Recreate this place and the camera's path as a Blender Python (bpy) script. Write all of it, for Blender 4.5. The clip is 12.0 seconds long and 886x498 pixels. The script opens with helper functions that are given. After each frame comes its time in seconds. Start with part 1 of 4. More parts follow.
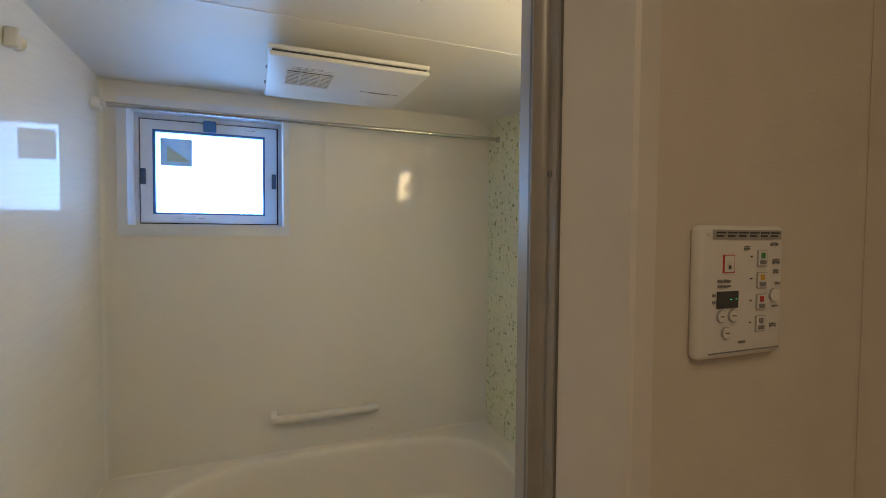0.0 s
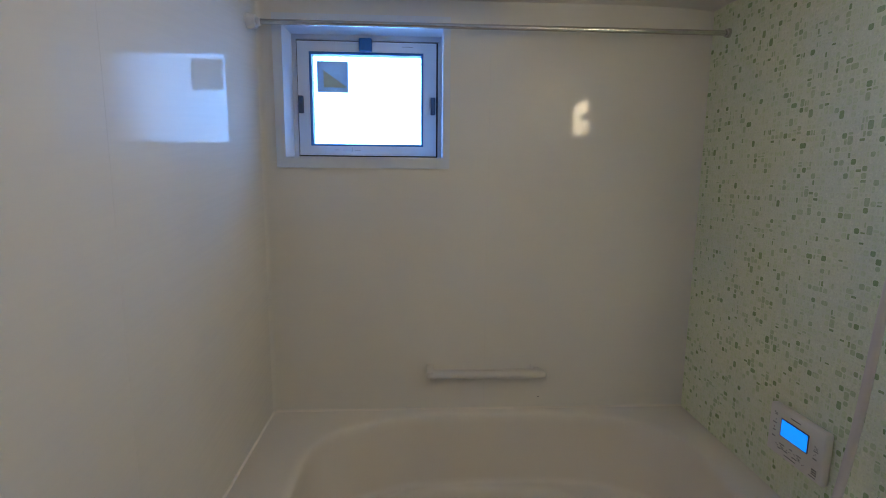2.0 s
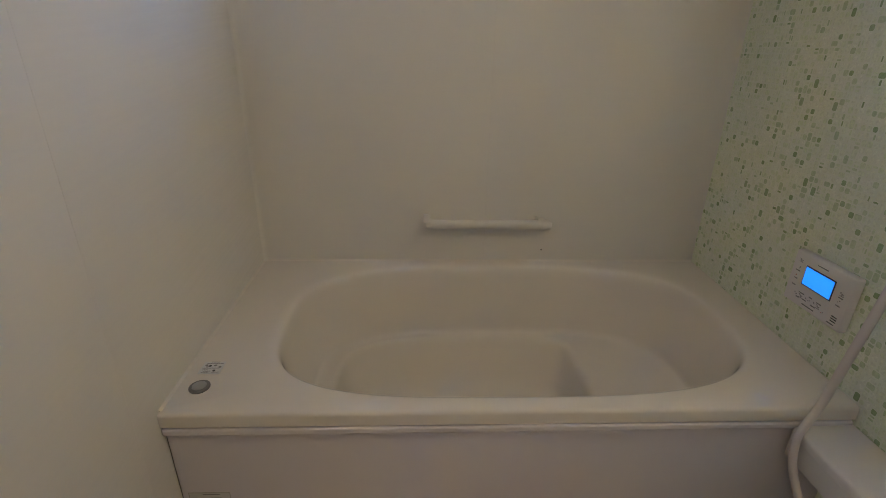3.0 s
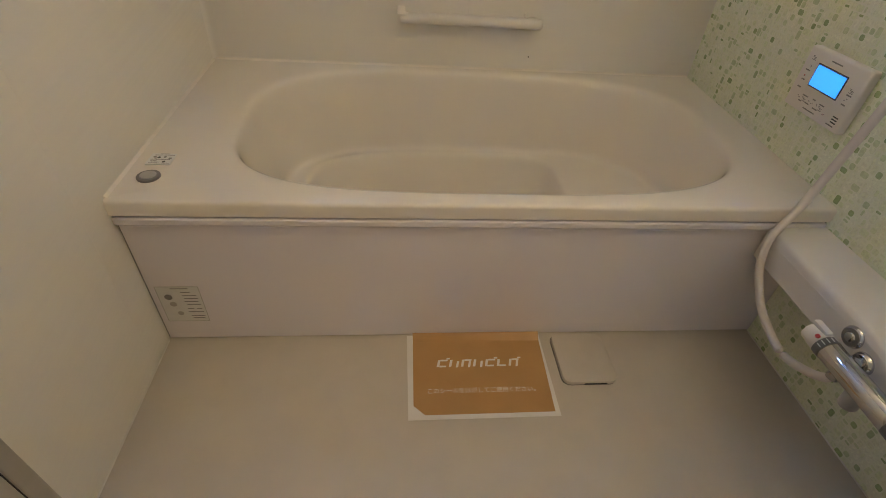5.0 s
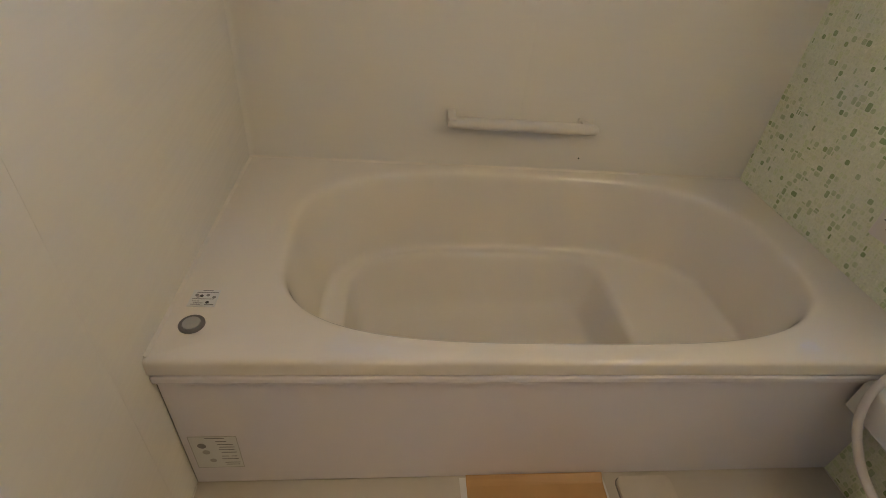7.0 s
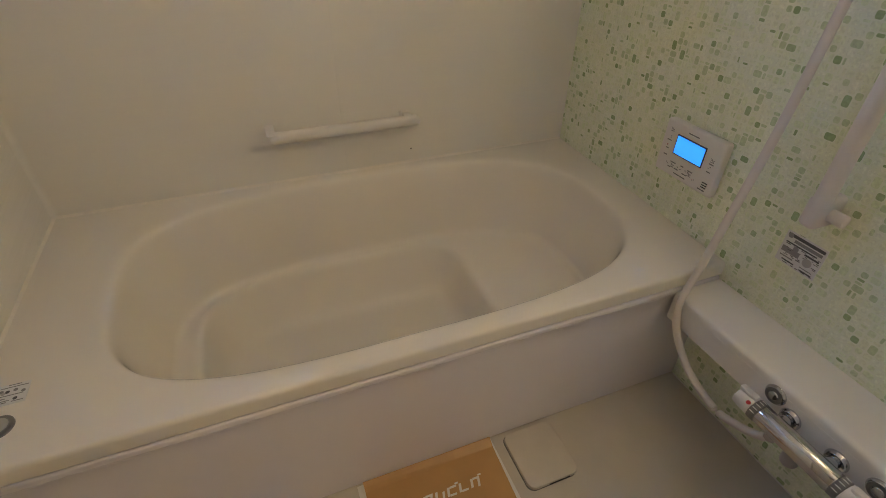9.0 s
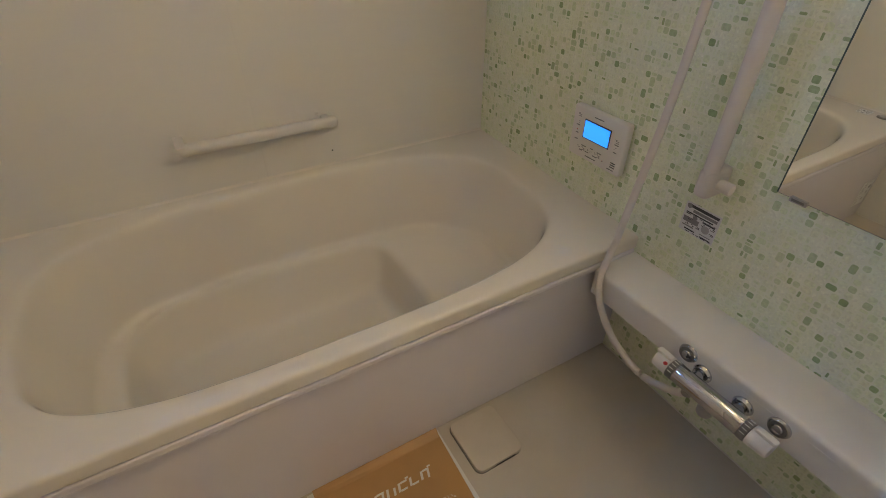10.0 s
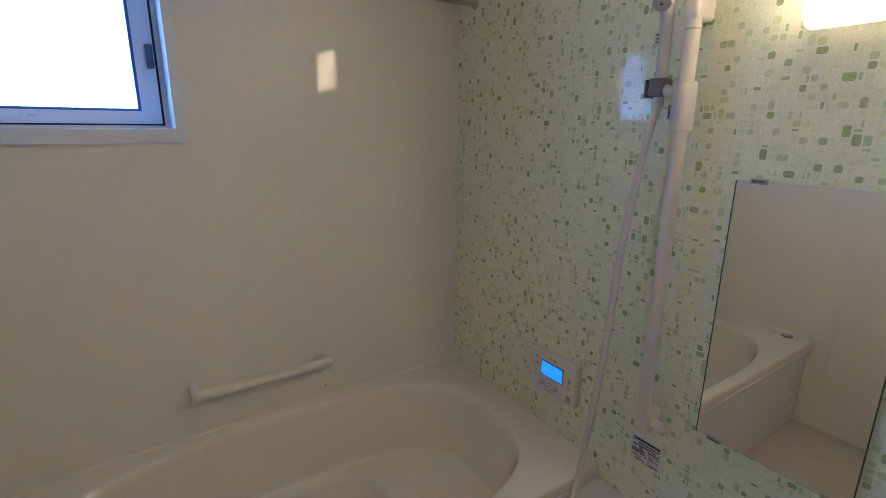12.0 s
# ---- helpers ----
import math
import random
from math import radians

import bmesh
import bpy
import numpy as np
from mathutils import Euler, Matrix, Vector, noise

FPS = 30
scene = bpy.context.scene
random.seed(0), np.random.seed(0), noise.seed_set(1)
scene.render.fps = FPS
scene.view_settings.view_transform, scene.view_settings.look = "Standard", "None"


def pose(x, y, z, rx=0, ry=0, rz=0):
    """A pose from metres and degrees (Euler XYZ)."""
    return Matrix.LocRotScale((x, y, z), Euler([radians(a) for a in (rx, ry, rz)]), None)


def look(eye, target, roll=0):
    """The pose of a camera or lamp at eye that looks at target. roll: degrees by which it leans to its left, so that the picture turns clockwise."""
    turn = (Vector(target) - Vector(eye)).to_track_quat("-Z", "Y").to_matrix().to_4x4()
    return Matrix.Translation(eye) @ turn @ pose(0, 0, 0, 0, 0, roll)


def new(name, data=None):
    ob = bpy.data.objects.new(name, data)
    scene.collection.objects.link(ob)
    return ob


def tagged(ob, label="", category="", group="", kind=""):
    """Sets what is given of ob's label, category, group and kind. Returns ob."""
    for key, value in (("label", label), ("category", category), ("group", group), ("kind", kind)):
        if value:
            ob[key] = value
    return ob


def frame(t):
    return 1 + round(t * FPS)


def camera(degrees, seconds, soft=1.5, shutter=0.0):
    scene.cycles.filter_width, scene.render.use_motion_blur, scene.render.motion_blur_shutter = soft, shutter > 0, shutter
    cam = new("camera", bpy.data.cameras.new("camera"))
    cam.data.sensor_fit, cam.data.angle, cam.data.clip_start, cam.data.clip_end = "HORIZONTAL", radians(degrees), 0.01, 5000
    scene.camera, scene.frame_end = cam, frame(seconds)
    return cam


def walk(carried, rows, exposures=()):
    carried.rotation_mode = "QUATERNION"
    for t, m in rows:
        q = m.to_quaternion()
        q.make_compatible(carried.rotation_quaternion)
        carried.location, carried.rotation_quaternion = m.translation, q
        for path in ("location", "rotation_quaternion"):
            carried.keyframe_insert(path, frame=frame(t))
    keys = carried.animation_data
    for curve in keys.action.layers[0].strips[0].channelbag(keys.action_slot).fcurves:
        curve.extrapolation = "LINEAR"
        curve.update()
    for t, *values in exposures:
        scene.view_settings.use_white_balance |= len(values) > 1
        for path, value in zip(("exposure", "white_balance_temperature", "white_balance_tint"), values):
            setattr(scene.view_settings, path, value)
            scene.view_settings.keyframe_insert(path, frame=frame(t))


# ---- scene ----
import collections
cam = camera(85.8, 12.0, 0.9)
PATH = [
    (0, (0.507, -0.104, 1.404), (1.258, 1.749, 1.332), 0.5),
    (0.5, (0.518, 0.096, 1.395), (1.005, 2.034, 1.316), 0.7),
    (1, (0.521, 0.206, 1.381), (0.81, 2.18, 1.234), 0.5),
    (1.5, (0.525, 0.24, 1.379), (0.706, 2.222, 1.177), 0.7),
    (2, (0.553, 0.254, 1.344), (0.654, 2.231, 1.055), 0.5),
    (2.5, (0.571, 0.313, 1.28), (0.64, 2.246, 0.771), 0.2),
    (3, (0.589, 0.38, 1.189), (0.664, 2.221, 0.413), 1.0),
    (3.5, (0.604, 0.418, 1.098), (0.706, 2.15, 0.102), 2.2),
    (3.7, (0.592, 0.425, 1.055), (0.723, 2.13, 0.019), 2.8),
    (5.3, (0.582, 0.386, 1.012), (0.773, 1.9, -0.28), 4.8),
    (5.5, (0.57, 0.4, 1.036), (0.745, 1.921, -0.251), 4.6),
    (6, (0.493, 0.516, 1.101), (0.68, 2.071, -0.143), 6.0),
    (6.5, (0.449, 0.607, 1.118), (0.648, 2.193, -0.083), 6.8),
    (6.7, (0.429, 0.626, 1.126), (0.627, 2.219, -0.067), 6.7),
    (8.3, (0.502, 0.642, 1.181), (0.944, 2.217, 0.031), -0.3),
    (8.5, (0.517, 0.635, 1.189), (1.012, 2.181, 0.022), 0.3),
    (9, (0.579, 0.603, 1.172), (1.178, 2.097, -0.015), 0.8),
    (9.5, (0.601, 0.592, 1.163), (1.307, 2.023, -0.043), 0.5),
    (10, (0.615, 0.577, 1.182), (1.415, 1.961, -0.02), 0.2),
    (10.5, (0.615, 0.553, 1.232), (1.504, 1.949, 0.11), 0.5),
    (11, (0.585, 0.523, 1.297), (1.562, 1.973, 0.325), 0.3),
    (11.5, (0.546, 0.486, 1.366), (1.592, 2.02, 0.624), 0.4),
    (12, (0.497, 0.452, 1.432), (1.576, 2.06, 0.933), 0.5),
]
EXPOSURE = [(0, 0.0, 6500, 6), (0.5, -0.23, 6200, 5.5), (1.0, -0.28, 6050, 7), (1.5, -0.38, 5900, 9.5), (2.0, -0.37, 5650, 10), (2.5, -0.38, 5700, 11.5), (3.5, 0.08, 6600, 12), (5.5, 0.36, 6800, 12), (6.5, 0.19, 6800, 12), (8.5, 0.11, 6800, 12), (10.0, 0.19, 6550, 12), (11.0, 0.13, 6250, 12.5), (12, -0.21, 5950, 14.5)]
walk(cam, [(t, look(eye, target, roll)) for t, eye, target, roll in PATH], EXPOSURE)

# strength and colour of the light
WINDOW_W, WINDOW_C = 24.0, (0.24, 0.50, 1.0)
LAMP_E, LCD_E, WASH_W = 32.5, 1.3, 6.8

# ---------- light ----------
world = bpy.data.worlds.new("sky")
scene.world = world
world.use_nodes = True
wn = world.node_tree
sky = wn.nodes.new("ShaderNodeTexSky")
sky.sky_type, sky.sun_disc = "NISHITA", False
sky.sun_elevation, sky.sun_rotation = radians(38), radians(200)
wn.nodes["Background"].inputs[1].default_value = 0.1
wn.links.new(sky.outputs[0], wn.nodes["Background"].inputs[0])


def area(name, m, w, h, watts, color, spread=180):
    lamp = bpy.data.lights.new(name, "AREA")
    lamp.shape, lamp.size, lamp.size_y, lamp.energy, lamp.color, lamp.spread = "RECTANGLE", w, h, watts, color, radians(spread)
    ob = new(name, lamp)
    ob.matrix_world = m
    return ob


# daylight for the window: open sky, brighter towards one side, just outside the opening
area("window_daylight", look((0.40, 2.50, 1.66), (1.08, 1.50, 1.45)), 1.20, 0.66, WINDOW_W, WINDOW_C, 156)
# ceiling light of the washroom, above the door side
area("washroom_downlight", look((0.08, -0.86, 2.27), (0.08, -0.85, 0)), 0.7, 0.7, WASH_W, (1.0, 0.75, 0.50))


# ---------- materials ----------
def material(name, color, rough=0.5, metal=0.0, vary=0.06, scale=6.0, bump=0.0, bump_scale=200.0, stretch=(1, 1, 1), coat=0.0, emit=0.0, trans=0.0, spec=0.5, rough_vary=0.0, ripple=False):
    m = bpy.data.materials.new(name)
    m.use_nodes = True
    t = m.node_tree
    p = t.nodes["Principled BSDF"]
    p.inputs["Roughness"].default_value = rough
    p.inputs["Metallic"].default_value = metal
    p.inputs["Coat Weight"].default_value = coat
    p.inputs["Coat Roughness"].default_value = 0.012
    p.inputs["Specular IOR Level"].default_value = spec
    p.inputs["Transmission Weight"].default_value = trans
    geo = t.nodes.new("ShaderNodeNewGeometry")
    base = t.nodes.new("ShaderNodeRGB")
    base.outputs[0].default_value = (*color, 1)
    source = base.outputs[0]
    if vary:
        n = t.nodes.new("ShaderNodeTexNoise")
        n.inputs["Scale"].default_value, n.inputs["Detail"].default_value = scale, 6
        t.links.new(geo.outputs["Position"], n.inputs["Vector"])
        ramp = t.nodes.new("ShaderNodeMapRange")
        ramp.inputs[1].default_value, ramp.inputs[2].default_value = 0.3, 0.7
        ramp.inputs[3].default_value, ramp.inputs[4].default_value = 1 - vary, 1 + vary * 0.4
        t.links.new(n.outputs[0], ramp.inputs[0])
        mul = t.nodes.new("ShaderNodeVectorMath")
        mul.operation = "SCALE"
        t.links.new(source, mul.inputs[0])
        t.links.new(ramp.outputs[0], mul.inputs[3])
        source = mul.outputs[0]
        rr = t.nodes.new("ShaderNodeMapRange")
        rr.inputs[1].default_value, rr.inputs[2].default_value = 0.3, 0.7
        rr.inputs[3].default_value, rr.inputs[4].default_value = max(rough - rough_vary, 0.02), rough + rough_vary
        n2 = t.nodes.new("ShaderNodeTexNoise")
        n2.inputs["Scale"].default_value, n2.inputs["Detail"].default_value = scale * 3.1, 4
        t.links.new(geo.outputs["Position"], n2.inputs["Vector"])
        t.links.new(n2.outputs[0], rr.inputs[0])
        t.links.new(rr.outputs[0], p.inputs["Roughness"])
    t.links.new(source, p.inputs["Base Color"])
    if bump:
        sc = t.nodes.new("ShaderNodeVectorMath")
        sc.operation = "MULTIPLY"
        sc.inputs[1].default_value = stretch
        t.links.new(geo.outputs["Position"], sc.inputs[0])
        n = t.nodes.new("ShaderNodeTexNoise")
        n.inputs["Scale"].default_value, n.inputs["Detail"].default_value = bump_scale, 0.6 if ripple else 2
        t.links.new(sc.outputs[0], n.inputs["Vector"])
        b = t.nodes.new("ShaderNodeBump")
        b.inputs["Strength"].default_value, b.inputs["Distance"].default_value = 1.0, bump
        t.links.new(n.outputs[0], b.inputs["Height"])
        t.links.new(b.outputs[0], p.inputs["Coat Normal" if ripple else "Normal"])
    if emit:
        t.links.new(source, p.inputs["Emission Color"])
        p.inputs["Emission Strength"].default_value = emit
    return m


def mosaic(name, by_object, stops):
    """Printed mosaic chips: one of a few near shades for each chip."""
    m = material(name, (0.6, 0.68, 0.5), rough=0.45, vary=0, bump=0.00008, bump_scale=240, coat=0.8, spec=0.1, ripple=True)
    t = m.node_tree
    if by_object:
        pick = t.nodes.new("ShaderNodeObjectInfo").outputs["Random"]
    else:
        pick = t.nodes.new("ShaderNodeNewGeometry").outputs["Random Per Island"]
    ramp = t.nodes.new("ShaderNodeValToRGB")
    ramp.color_ramp.interpolation = "CONSTANT"
    el = ramp.color_ramp.elements
    el[0].position, el[0].color = 0.0, (*stops[0], 1)
    el[1].position, el[1].color = 1 / len(stops), (*stops[1], 1)
    for k, c in enumerate(stops[2:]):
        el.new((k + 2) / len(stops)).color = (*c, 1)
    t.links.new(pick, ramp.inputs[0])
    geo = t.nodes.new("ShaderNodeNewGeometry")
    n = t.nodes.new("ShaderNodeTexNoise")
    n.inputs["Scale"].default_value, n.inputs["Detail"].default_value = 160, 5
    t.links.new(geo.outputs["Position"], n.inputs["Vector"])
    r = t.nodes.new("ShaderNodeMapRange")
    r.inputs[1].default_value, r.inputs[2].default_value, r.inputs[3].default_value, r.inputs[4].default_value = 0.3, 0.7, 0.88, 1.1
    t.links.new(n.outputs[0], r.inputs[0])
    mul = t.nodes.new("ShaderNodeVectorMath")
    mul.operation = "SCALE"
    t.links.new(ramp.outputs[0], mul.inputs[0])
    t.links.new(r.outputs[0], mul.inputs[3])
    t.links.new(mul.outputs[0], t.nodes["Principled BSDF"].inputs["Base Color"])
    return m


M_PANEL = material("glossy_wall_panel", (0.80, 0.78, 0.73), rough=0.42, vary=0.03, scale=2.5, bump=0.00012, bump_scale=24, stretch=(0.15, 0.12, 3.2), coat=0.48, spec=0.04, ripple=True)
# fine level streaks in the gloss of the wall panels
tree = M_PANEL.node_tree
spot = tree.nodes.new("ShaderNodeNewGeometry")
axes = tree.nodes.new("ShaderNodeVectorMath")
axes.operation = "MULTIPLY"
axes.inputs[1].default_value = (0.6, 0.5, 15.0)
tilt = tree.nodes.new("ShaderNodeVectorRotate")
tilt.rotation_type = "X_AXIS"
tilt.inputs["Angle"].default_value = radians(-7)
streak = tree.nodes.new("ShaderNodeTexNoise")
streak.inputs["Scale"].default_value, streak.inputs["Detail"].default_value = 7.0, 3.0
gloss = tree.nodes.new("ShaderNodeMapRange")
gloss.inputs[1].default_value, gloss.inputs[2].default_value, gloss.inputs[3].default_value, gloss.inputs[4].default_value = 0.38, 0.60, 0.54, 0.40
tree.links.new(spot.outputs["Position"], tilt.inputs["Vector"])
tree.links.new(tilt.outputs[0], axes.inputs[0])
tree.links.new(axes.outputs[0], streak.inputs["Vector"])
tree.links.new(streak.outputs[0], gloss.inputs[0])
tree.links.new(gloss.outputs[0], tree.nodes["Principled BSDF"].inputs["Coat Weight"])
M_CEIL = material("ceiling_panel", (0.80, 0.78, 0.73), rough=0.55, vary=0.03, scale=3)
M_FLOOR = material("bath_floor", (0.59, 0.545, 0.48), rough=0.42, vary=0.05, scale=9, bump=0.0002, bump_scale=260)
M_LID = material("drain_cover_resin", (0.62, 0.57, 0.50), rough=0.4, vary=0.04, scale=20)
M_TUB = material("tub_acrylic", (0.82, 0.775, 0.70), rough=0.5, vary=0.025, scale=3, coat=1.0, spec=0.1)
M_APRON = material("apron_white", (0.82, 0.79, 0.83), rough=0.24, vary=0.03, scale=4)
M_WHITE = material("white_plastic", (0.80, 0.78, 0.75), rough=0.34, vary=0.03, scale=14)
# white frame; the blue glow of the daylight is mixed into its colour
M_SASH = material("window_white_blue_glow", (0.74, 0.78, 0.84), rough=0.36, vary=0.03, scale=16)
M_WHITE_SOFT = material("white_resin", (0.78, 0.76, 0.72), rough=0.4, vary=0.05, scale=20)
M_LEAF = material("door_resin", (0.50, 0.49, 0.48), rough=0.42, vary=0.05, scale=12)
M_BAR = material("cream_resin", (0.75, 0.72, 0.675), rough=0.55, spec=0.25, vary=0.03, scale=20)
M_SHOWER = material("shower_resin", (0.71, 0.665, 0.63), rough=0.4, vary=0.03, scale=20)
M_COUNTER = material("counter_resin", (0.80, 0.78, 0.74), rough=0.42, vary=0.03, scale=7, spec=0.3)
M_GROUT = material("mosaic_ground", (0.84, 0.88, 0.71), rough=0.45, vary=0.06, scale=30, coat=0.8, spec=0.1)
PALE = ((0.80, 0.85, 0.65), (0.83, 0.87, 0.70), (0.78, 0.84, 0.62), (0.85, 0.88, 0.72), (0.75, 0.82, 0.58), (0.82, 0.86, 0.67), (0.80, 0.84, 0.64))
MIDDLE = ((0.60, 0.69, 0.44), (0.66, 0.74, 0.50), (0.56, 0.66, 0.42))
DARK = ((0.38, 0.50, 0.27), (0.44, 0.55, 0.32), (0.33, 0.44, 0.22), (0.40, 0.51, 0.26))
M_CHIPS = [mosaic("mosaic_print_" + n, False, c) for n, c in (("pale", PALE), ("middle", MIDDLE), ("dark", DARK))]
M_CHIPS_ONE = [mosaic("mosaic_chip_" + n, True, c) for n, c in (("pale", PALE), ("middle", MIDDLE), ("dark", DARK))]
M_CHROME = material("chrome", (0.55, 0.55, 0.57), rough=0.045, metal=1, vary=0.04, scale=30, rough_vary=0.03)
M_STEEL = material("brushed_steel", (0.62, 0.60, 0.57), rough=0.22, metal=1, vary=0.08, scale=40)
M_ALU = material("door_aluminium", (0.46, 0.45, 0.43), rough=0.36, metal=0.5, vary=0.07, scale=25)
M_LIP = material("matt_lip", (0.40, 0.39, 0.37), rough=0.6, metal=0.2, vary=0.08, scale=25)
M_ALU_DARK = material("bronze_aluminium", (0.40, 0.385, 0.36), rough=0.4, metal=0.3, vary=0.08, scale=25)
M_BUTTON = material("drain_button_metal", (0.22, 0.21, 0.20), rough=0.3, metal=0.5, vary=0.06, scale=60)
M_RUBBER = material("black_gasket", (0.03, 0.03, 0.035), rough=0.6, vary=0.1, scale=40)
M_GREY = material("grey_plastic", (0.17, 0.165, 0.155), rough=0.4, vary=0.06, scale=40)
M_MIDGREY = material("light_grey_plastic", (0.42, 0.41, 0.39), rough=0.4, vary=0.06, scale=40)
M_MIRROR = material("mirror_silver", (0.86, 0.88, 0.87), rough=0.015, metal=1, vary=0)
M_EDGE = material("mirror_edge", (0.08, 0.12, 0.11), rough=0.2, vary=0.1, scale=60)
M_GLASS = material("frosted_pane", (0.95, 0.97, 1.0), rough=0.25, trans=1.0, vary=0, bump=0.0004, bump_scale=420)
M_BLUE = material("blue_film", (0.05, 0.17, 0.42), rough=0.35, vary=0.08, scale=60)
M_SLATE = material("dark_blue_catch", (0.06, 0.09, 0.15), rough=0.4, vary=0.08, scale=60)
M_STICKER_BLUE = material("window_sticker", (0.46, 0.57, 0.66), rough=0.6, trans=0.22, vary=0.06, scale=50)
M_YELLOW = material("sticker_yellow", (0.64, 0.65, 0.46), rough=0.6, trans=0.22, vary=0.06, scale=50)
M_ORANGE = material("orange_sheet", (0.51, 0.297, 0.115), rough=0.36, vary=0.07, scale=12, bump=0.0008, bump_scale=26)
M_PAPER = material("white_sheet", (0.80, 0.79, 0.76), rough=0.36, vary=0.03, scale=20)
M_LABEL = material("label_film", (0.70, 0.71, 0.70), rough=0.3, vary=0.04, scale=40)
M_INK = material("dark_ink", (0.06, 0.06, 0.065), rough=0.45, vary=0.1, scale=80)
M_INK_GREY = material("grey_ink", (0.24, 0.24, 0.24), rough=0.45, vary=0.1, scale=80)
M_RED = material("red_mark", (0.55, 0.05, 0.05), rough=0.4, vary=0.06, scale=60)
M_GREEN_MARK = material("green_mark", (0.08, 0.34, 0.14), rough=0.4, vary=0.06, scale=60)
M_AMBER_MARK = material("amber_mark", (0.72, 0.42, 0.06), rough=0.4, vary=0.06, scale=60)
M_TRAY = material("violet_clear_tray", (0.55, 0.55, 0.78), rough=0.12, trans=0.75, vary=0.03, scale=30)
M_WALLPAPER = material("beige_wallpaper", (0.72, 0.66, 0.58), rough=0.75, vary=0.05, scale=12, bump=0.00022, bump_scale=170, stretch=(0.5, 1, 2.2))
M_CASING = material("white_wood_casing", (0.76, 0.73, 0.69), rough=0.38, vary=0.04, scale=14)
M_WOODFLOOR = material("washroom_vinyl", (0.42, 0.33, 0.24), rough=0.45, vary=0.15, scale=9)
M_LCD = material("lit_display", (0.025, 0.27, 1.0), rough=0.2, vary=0.03, scale=30, emit=LCD_E)
M_LAMP = material("lamp_lens", (1.0, 0.775, 0.46), rough=0.4, vary=0, emit=LAMP_E)
M_SHADE = material("lamp_shade", (1.0, 0.79, 0.49), rough=0.4, vary=0, emit=2.0)
M_GREEN_LED = material("green_digits", (0.1, 0.9, 0.35), rough=0.4, vary=0, emit=1.2)
M_CAULK = material("white_caulk", (0.78, 0.76, 0.71), rough=0.45, vary=0.06, scale=40)


# ---------- mesh helpers ----------
def origin(ob):
    at = Vector((0, 0, 0))
    while ob:
        at += ob.location
        ob = ob.parent
    return at


def thing(name, at, label, category, group="", kind=""):
    ob = new(name)
    ob.location = at
    ob.empty_display_size = 0.05
    return tagged(ob, label, category, group, kind)


def part(name, bm, mat, parent=None, label="", smooth=False):
    """Links a bmesh, given in world metres, as one mesh object under parent."""
    if parent:
        bmesh.ops.translate(bm, verts=bm.verts, vec=-origin(parent))
    bmesh.ops.recalc_face_normals(bm, faces=bm.faces)
    me = bpy.data.meshes.new(name)
    bm.to_mesh(me)
    bm.free()
    me.materials.append(mat)
    if smooth:
        for p in me.polygons:
            p.use_smooth = True
        me.set_sharp_from_angle(angle=radians(38))
    ob = new(name, me)
    ob.parent = parent
    return tagged(ob, label)


def structure(name, bm, mat, label, category, smooth=False):
    return tagged(part(name, bm, mat, None, "", smooth), label, category, "", "structure")


def box(lo, hi, r=0.0, seg=2, bm=None):
    """A box between two corners, its edges rounded by r; joined into bm if given."""
    b = bmesh.new()
    bmesh.ops.create_cube(b, size=1)
    s, c = [hi[i] - lo[i] for i in range(3)], [(hi[i] + lo[i]) / 2 for i in range(3)]
    bmesh.ops.transform(b, matrix=Matrix.Translation(c) @ Matrix.Diagonal((*s, 1)), verts=b.verts)
    if r:
        bmesh.ops.bevel(b, geom=list(b.edges), offset=min(r, min(s) * 0.49), segments=seg, affect="EDGES", profile=0.5)
    return merge(bm, b)


def merge(bm, b):
    if bm is None:
        return b
    me = bpy.data.meshes.new("joined")
    b.to_mesh(me)
    b.free()
    bm.from_mesh(me)
    bpy.data.meshes.remove(me)
    return bm


def rod(a, b, r, r2=None, seg=20, bevel=0.0, bm=None):
    """A round bar from a to b."""
    a, b = Vector(a), Vector(b)
    c = bmesh.new()
    bmesh.ops.create_cone(c, cap_ends=True, segments=seg, radius1=r, radius2=r if r2 is None else r2, depth=(b - a).length)
    if bevel:
        rim = [e for e in c.edges if any(len(f.verts) > 4 for f in e.link_faces)]
        bmesh.ops.bevel(c, geom=rim, offset=bevel, segments=2, affect="EDGES", profile=0.5)
    turn = (b - a).to_track_quat("Z", "Y").to_matrix().to_4x4()
    bmesh.ops.transform(c, matrix=Matrix.Translation((a + b) / 2) @ turn, verts=c.verts)
    return merge(bm, c)


def spline(points, steps):
    """Points on a smooth line through the given ones."""
    p = [Vector(q) for q in points]
    p = [2 * p[0] - p[1], *p, 2 * p[-1] - p[-2]]
    out = []
    for i in range(1, len(p) - 2):
        for k in range(steps):
            u = k / steps
            out.append(0.5 * (2 * p[i] + (p[i + 1] - p[i - 1]) * u + (2 * p[i - 1] - 5 * p[i] + 4 * p[i + 1] - p[i + 2]) * u * u + (3 * p[i] - p[i - 1] - 3 * p[i + 1] + p[i + 2]) * u ** 3))
    return [*out, p[-2]]


